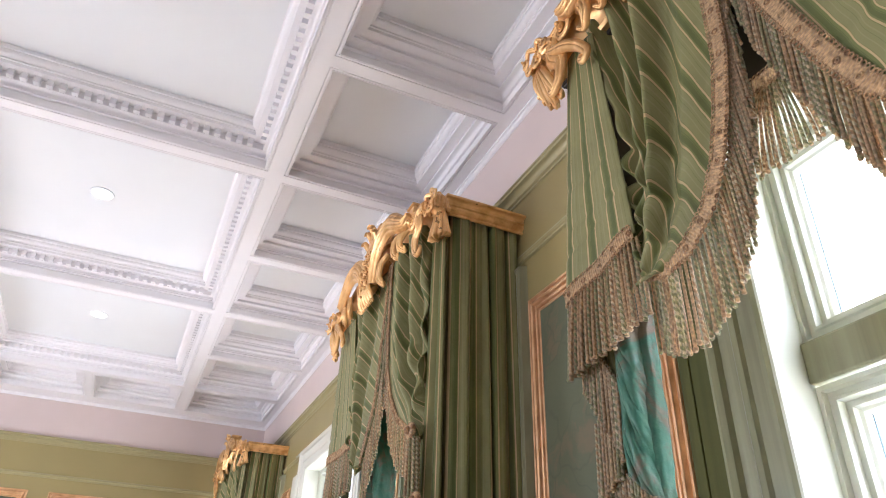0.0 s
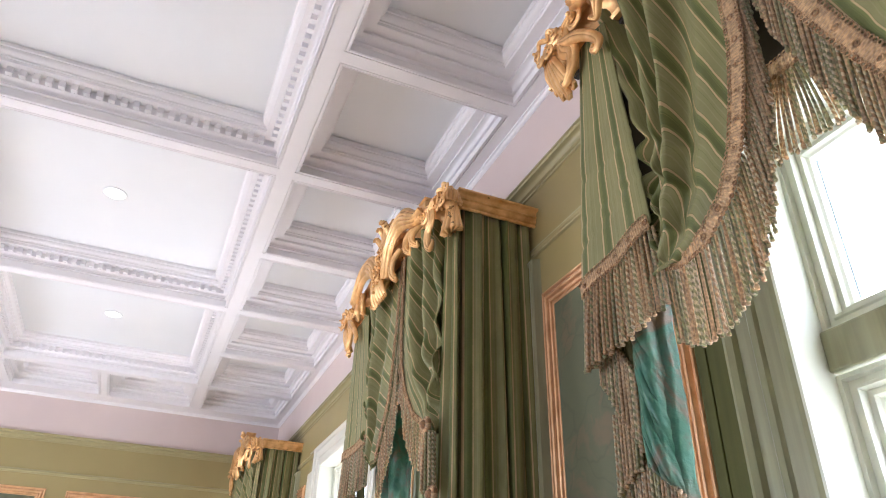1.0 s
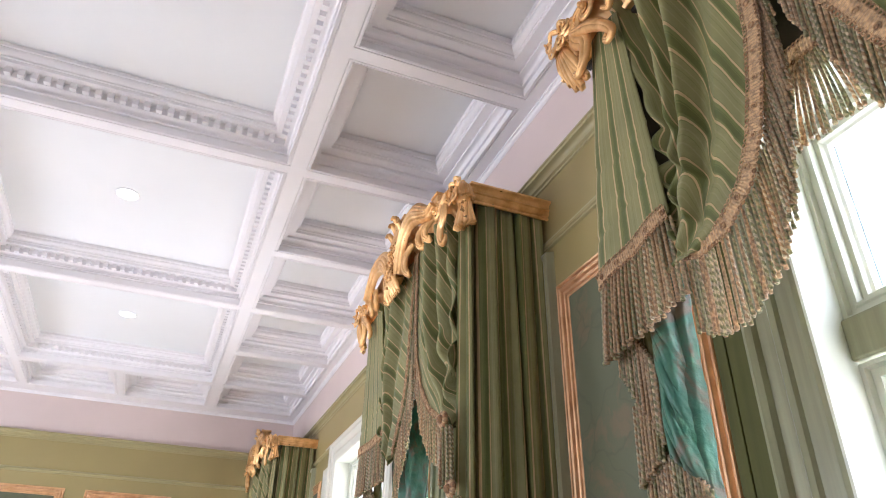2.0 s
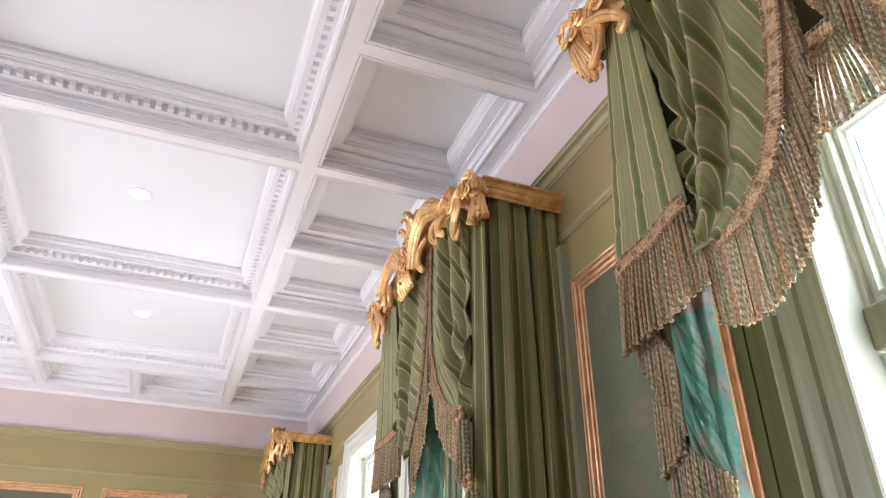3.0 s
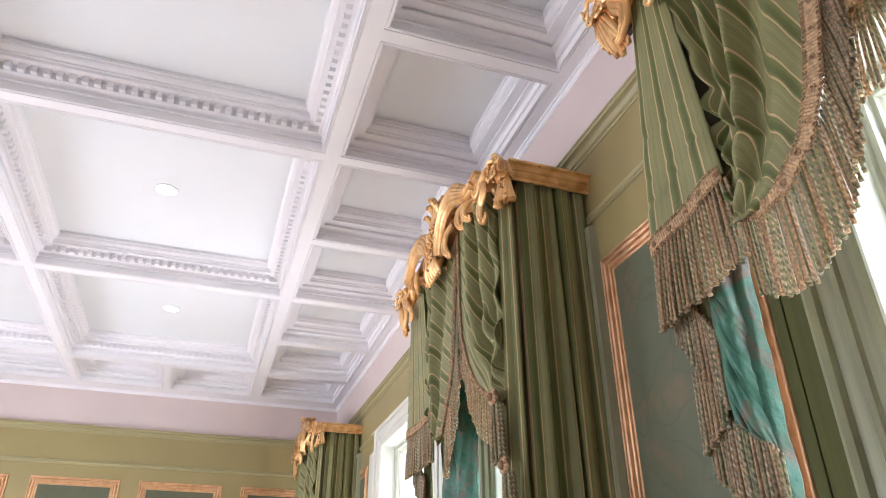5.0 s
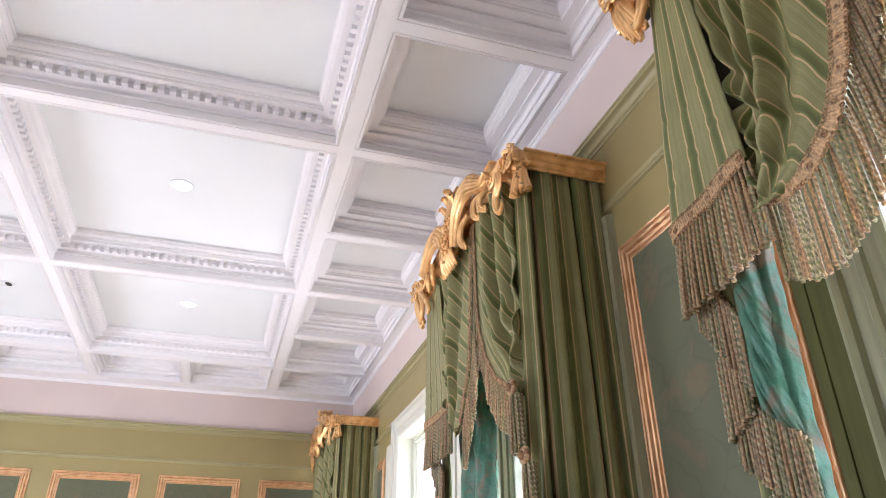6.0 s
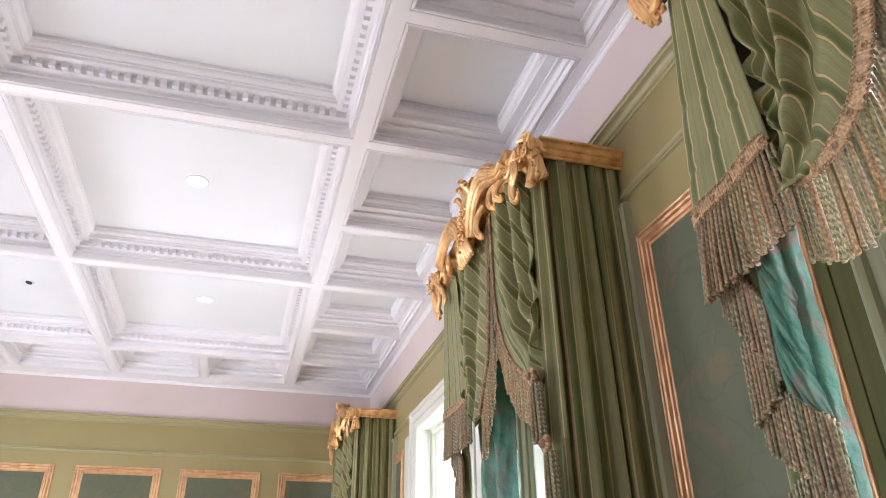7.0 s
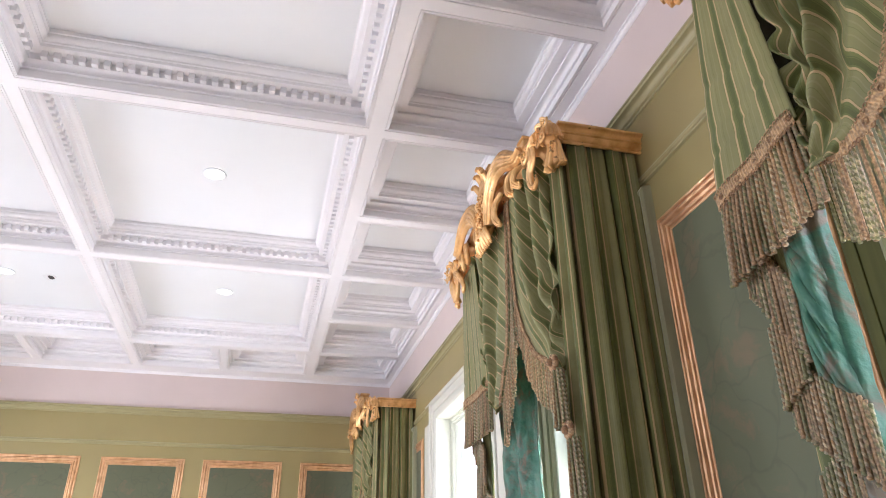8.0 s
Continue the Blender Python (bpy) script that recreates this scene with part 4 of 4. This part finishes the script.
def flower(bm, c, r, petals=6):
    for k in range(petals):
        a = 6.283 * k / petals
        bmesh.ops.create_icosphere(bm, subdivisions=2, radius=r * 0.48, matrix=Matrix.Translation((c[0], c[1] + r * 0.6 * math.cos(a), c[2] + r * 0.6 * math.sin(a)))
                                   @ Matrix.Rotation(a, 4, "X") @ Matrix.Diagonal((0.6, 1.15, 0.8, 1)))
    bmesh.ops.create_icosphere(bm, subdivisions=2, radius=r * 0.36, matrix=Matrix.Translation((c[0] - r * 0.3, c[1], c[2])))


def clean(bm):
    bmesh.ops.recalc_face_normals(bm, faces=bm.faces[:])
    return bm


def pelmet(yn, yf, label):
    root = tagged(new("pelmet"), label, "pelmet", "gilt window pelmets")
    c = (yn + yf) / 2
    root.location = (XW, c, 2.9)
    h = (yf - yn) / 2

    def rel(bm):
        bmesh.ops.translate(bm, verts=bm.verts[:], vec=(-XW, -c, -2.9))
        return clean(bm)

    prof = ([(0.0, 2.900), (0.014, 2.898), (0.020, 2.904), (0.018, 2.912), (0.008, 2.914)] + arc(0.008, 2.916, 0.030, 2.950, -0.25)
            + [(0.036, 2.951), (0.040, 2.957), (0.036, 2.963), (0.030, 2.964)] + arc(0.032, 2.966, 0.056, 2.990, 0.25) + [(0.064, 2.992), (0.066, 3.004), (0.0, 3.010)])
    for y, sgn in ((yn + 0.012, -1), (yf - 0.012, 1)):
        bm = bmesh.new()
        sweep(bm, prof, lambda p, u, e: ((0.835, XW)[e], y + sgn * p * 0.6, 2.925 + (u - 2.900) * 0.66))
        part("return_moulding", rel(bm), M_GOLD, root, "straight fluted gilt return", True, 35)
    # front board that rises towards the crest
    bm = bmesh.new()
    fprof = [(0.0, 0.0), (0.014, 0.002), (0.020, 0.02), (0.012, 0.03), (0.016, 0.06), (0.030, 0.10), (0.046, 0.13), (0.050, 0.15), (0.046, 0.158),
             (0.060, 0.168), (0.064, 0.19), (0.055, 0.205), (0.0, 0.207)]
    rows = []
    N = 72
    for j in range(N + 1):
        a = -1 + 2 * j / N
        rise = 0.10 * math.exp(-(a / 0.38) ** 2)
        low = 2.885 - 0.025 * math.exp(-(a / 0.25) ** 2)
        rows.append([bm.verts.new((0.842 - p, c + a * (h - 0.02), low + (u / 0.207) * (2.995 + rise - low))) for p, u in fprof])
    for a, b in zip(rows, rows[1:]):
        for i in range(len(fprof) - 1):
            bm.faces.new((a[i], b[i], b[i + 1], a[i + 1]))
    part("front_board", rel(bm), M_GOLD, root, "gilt moulded front board", True, 35)
    bm = bmesh.new()
    box(bm, 0.842, XW, yn + 0.03, yf - 0.03, 2.985, 3.000)
    part("top_board", rel(bm), M_DARKWOOD, root, "dark unseen top board")
    bm = bmesh.new()
    box(bm, 0.842, 0.856, yn + 0.03, yf - 0.03, 2.87, 2.985)
    part("back_board", rel(bm), M_DARKWOOD, root, "dark backing board")
    # corner ornaments: a scrolled leaf head with a fluted bell below it at the near end, a leaf drop at the far end
    for y, sgn in ((yn, -1), (yf, 1)):
        bm = bmesh.new()
        if sgn < 0:
            loops = []
            for j in range(17):
                q = min(1.0, j / 14)
                r = (0.022 + 0.019 * q ** 1.3) * (1.0, 1.0, 0.86, 0.4)[max(0, j - 13)]
                z = 2.915 - 0.094 * q - 0.004 * max(0, j - 14)
                loops.append([bm.verts.new((0.822 + r * (0.86 + 0.22 * abs(math.cos(5 * k * 6.283 / 80))) * math.cos(k * 6.283 / 80),
                                            y + 0.006 * q + r * (0.86 + 0.22 * abs(math.cos(5 * k * 6.283 / 80))) * math.sin(k * 6.283 / 80),
                                            z + 0.016 * q * math.cos(k * 6.283 / 80) - 0.006 * q * abs(math.cos(5 * k * 6.283 / 80)))) for k in range(80)])
            for p, q in zip(loops, loops[1:]):
                for k in range(80):
                    bm.faces.new((p[k], p[(k + 1) % 80], q[(k + 1) % 80], q[k]))
            bm.faces.new(loops[-1])
        else:
            for lean_, drop_, wide_ in ((-0.075, 0.150, 0.030), (-0.052, 0.165, 0.030), (-0.028, 0.150, 0.028), (-0.004, 0.115, 0.026), (0.016, 0.080, 0.022)):
                band(bm, [(0.79, y - 0.022, 2.925), (0.772, y - 0.016 + lean_ * 0.3, 2.90), (0.774, y - 0.02 + lean_ * 0.7, 2.90 - drop_ * 0.5), (0.790, y - 0.02 + lean_, 2.915 - drop_),
                          (0.776, y - 0.026 + lean_ * 1.2, 2.905 - drop_)], [wide_ * 0.7, wide_, wide_ * 1.1, wide_ * 0.8, wide_ * 0.4], 2, 0.007, 0.004)
        part("corner_drop", rel(bm), M_GOLD, root, "fluted gilt leaf drop", True, 45)
        bm = bmesh.new()
        cx = 0.812 if sgn < 0 else 0.795
        yc = y if sgn < 0 else y - 0.028
        bmesh.ops.create_uvsphere(bm, u_segments=24, v_segments=14, radius=0.030, matrix=Matrix.Translation((cx, yc, 2.935)) @ Matrix.Diagonal((1.0, 1.0, 1.25, 1)))
        head = part("corner_head", rel(bm), M_GOLD, root, "gilt leaf head with scrolls and a ball on top", True, 45)
        for k in range(9):
            a = 6.283 * k / 9
            dx, dy = math.cos(a), math.sin(a)
            bm = bmesh.new()
            band(bm, [(cx + 0.014 * dx, yc + 0.014 * dy, 2.990), (cx + 0.027 * dx, yc + 0.027 * dy, 2.972), (cx + 0.034 * dx, yc + 0.034 * dy, 2.945), (cx + 0.040 * dx, yc + 0.040 * dy, 2.922),
                      (cx + 0.046 * dx, yc + 0.046 * dy, 2.930)], [0.010, 0.020, 0.027, 0.024, 0.008], 2, 0.005, 0.003, (dx, dy, 0.1))
            part("leaf", rel(bm), M_GOLD, head, "", True, 45)
        for e in (-1, 1):
            bm = bmesh.new()
            coil(bm, (cx - 0.034, yc + e * 0.042, 2.962), 0.015, 1.6, 1.57, -e, 0.020, [(cx - 0.030, yc, 2.985), (cx - 0.042, yc + e * 0.022, 2.990)])
            coil(bm, (cx - 0.040, yc + e * 0.026, 2.918), 0.011, 1.4, -1.57, e, 0.016, [(cx - 0.036, yc, 2.940), (cx - 0.046, yc + e * 0.012, 2.900)])
            part("scroll", rel(bm), M_GOLD, head, "", True, 45)
        bm = bmesh.new()
        bmesh.ops.create_icosphere(bm, subdivisions=2, radius=0.011, matrix=Matrix.Translation((cx, yc, 2.998)))
        part("finial", rel(bm), M_GOLD, head, "", True, 45)
        if sgn > 0:
            bm = bmesh.new()
            band(bm, [(0.775, y - 0.075, 2.93), (0.768, y - 0.11, 2.90), (0.764, y - 0.155, 2.872), (0.768, y - 0.205, 2.828), (0.772, y - 0.235, 2.782), (0.772, y - 0.222, 2.764),
                      (0.772, y - 0.206, 2.778), (0.772, y - 0.212, 2.792)], [0.026, 0.034, 0.036, 0.032, 0.028, 0.022, 0.018, 0.010], 2, 0.009, 0.003)
            part("curl", rel(bm), M_GOLD, head, "", True, 45)
    # long reeded swan necks that roll into volutes, with curling leaves under them, mirrored about the crest
    for sgn in (-1, 1):
        def at(d, z, x=0.775):
            return (x, c + sgn * d, z)

        bm = bmesh.new()
        band(bm, [at(0.050, 2.875, 0.765), at(0.085, 2.975, 0.757), at(0.165, 3.040, 0.752), at(0.265, 3.045, 0.752), at(0.345, 3.005, 0.756), at(0.410, 2.972, 0.764), at(0.450, 2.985, 0.770)],
             [0.060, 0.095, 0.110, 0.105, 0.080, 0.054, 0.034], 5, 0.024, 0.006)
        part("swan_neck", rel(bm), M_GOLD, root, "long reeded gilt scroll", True, 45)
        bm = bmesh.new()
        coil(bm, at(0.457, 2.948), 0.033, 1.7, 1.57 + sgn * 0.5, -sgn, 0.034, [at(0.400, 2.972), at(0.430, 2.984)])
        for r_, x_ in ((0.012, 0.760), (0.008, 0.750)):
            bmesh.ops.create_icosphere(bm, subdivisions=2, radius=r_, matrix=Matrix.Translation((x_, c + sgn * 0.457, 2.948)))
        band(bm, [at(0.470, 2.975), at(0.512, 2.955), at(0.522, 2.900), at(0.490, 2.855), at(0.496, 2.805), at(0.526, 2.775), at(0.545, 2.792), at(0.534, 2.808)],
             [0.026, 0.044, 0.060, 0.052, 0.040, 0.024, 0.016, 0.008], 3, 0.010, 0.004)
        band(bm, [at(0.505, 2.945), at(0.540, 2.962), at(0.575, 2.955)], [0.046, 0.055, 0.050], 3, 0.012, 0.004)
        part("side_scroll", rel(bm), M_GOLD, root, "gilt volute with a curling leaf", True, 45)
        bm = bmesh.new()
        box(bm, 0.765, 0.815, *sorted((c + sgn * 0.420, c + sgn * 0.475)), 2.985, 3.022, 0.004)
        box(bm, 0.760, 0.820, *sorted((c + sgn * 0.415, c + sgn * 0.480)), 3.022, 3.032, 0.003)
        part("block", rel(bm), M_GOLD, root, "small moulded gilt block")
        bm = bmesh.new()
        for p, q, r, t, w in (((0.400, 2.955), (0.365, 2.930), (0.355, 2.895), (0.380, 2.868), 0.040), ((0.330, 2.975), (0.295, 2.945), (0.285, 2.900), (0.308, 2.872), 0.042),
                              ((0.170, 2.965), (0.135, 2.925), (0.120, 2.870), (0.145, 2.830), 0.046)):
            band(bm, [at(*p, 0.782), at(*q, 0.764), at(*r, 0.764), at(*t, 0.778), at(t[0] + 0.018, t[1] + 0.010, 0.766)], [w * 0.6, w, w * 0.95, w * 0.5, w * 0.22], 3, 0.010, 0.005)
            part("acanthus_leaf", rel(bm), M_GOLD, root, "", True, 45)
            bm = bmesh.new()
        bm.free()
    # crest: an upright moulded box with leaves in front of it
    bm = bmesh.new()
    box(bm, 0.782, 0.840, c - 0.050, c + 0.050, 3.00, 3.150, 0.005)
    box(bm, 0.774, 0.846, c - 0.058, c + 0.058, 3.150, 3.162, 0.004)
    box(bm, 0.766, 0.852, c - 0.066, c + 0.066, 3.162, 3.180, 0.005)
    crest = part("crest", rel(bm), M_GOLD, root, "upright gilt crest with leaves", True, 45)
    for d, zt, w in ((-0.052, 3.130, 0.036), (-0.026, 3.165, 0.038), (0.0, 3.185, 0.042), (0.026, 3.165, 0.038), (0.052, 3.130, 0.036)):
        bm = bmesh.new()
        band(bm, [(0.776, c + d * 0.5, 3.00), (0.758, c + d * 0.8, 3.06), (0.764, c + d, zt - 0.04), (0.742, c + d * 1.3, zt), (0.728, c + d * 1.35, zt - 0.012)], [w * 0.7, w, w, w * 0.8, w * 0.3], 2, 0.010, 0.004)
        part("leaf", rel(bm), M_GOLD, crest, "", True, 45)
    rnd = random.Random(4)
    bm = bmesh.new()
    bmesh.ops.create_uvsphere(bm, u_segments=24, v_segments=14, radius=0.05, matrix=Matrix.Translation((0.775, c, 2.945)) @ Matrix.Diagonal((0.6, 1.0, 1.9, 1)))
    boss = part("floral_boss", rel(bm), M_GOLD, root, "carved gilt flowers and fruit", True, 45)
    for k in range(18):
        a = k * 2.4
        r = 0.012 + 0.0042 * k
        bm = bmesh.new()
        flower(bm, (0.738 + 0.016 * rnd.random(), c + r * 0.62 * math.cos(a), 2.945 + r * 1.35 * math.sin(a)), rnd.uniform(0.014, 0.024), rnd.choice((5, 6, 7)))
        part("flower", rel(bm), M_GOLD, boss, "", True, 60)
    bm = bmesh.new()
    for k in range(26):
        a = rnd.uniform(0, 6.283)
        r = rnd.uniform(0.02, 0.085)
        bmesh.ops.create_icosphere(bm, subdivisions=2, radius=rnd.uniform(0.005, 0.009), matrix=Matrix.Translation((0.730, c + r * 0.65 * math.cos(a), 2.94 + r * 1.3 * math.sin(a))))
    tagged(part("berries", rel(bm), M_GOLD, boss, "", True, 60), "", "", "", "stuff")
    for d in (-0.06, -0.035, -0.010, 0.015, 0.04, 0.065):
        bm = bmesh.new()
        band(bm, [(0.77, c + d * 0.5, 2.88), (0.742, c + d * 0.8, 2.86), (0.750, c + d, 2.825), (0.762, c + d * 1.1, 2.790), (0.750, c + d * 1.2, 2.796)], [0.020, 0.028, 0.026, 0.014, 0.006], 2, 0.008, 0.004)
        part("leaf", rel(bm), M_GOLD, boss, "", True, 45)
    return root


M_DARKWOOD = paint("dark_board", (0.035, 0.028, 0.022), 0.7, 0.1)
PEL = pelmet(-0.105, 1.120, "carved gilt acanthus pelmet over the window")
copy_thing(PEL, Matrix.Translation((XW, 2.475, 2.9)))
copy_thing(PEL, Matrix.Translation((XW, 6.335, 2.915)))
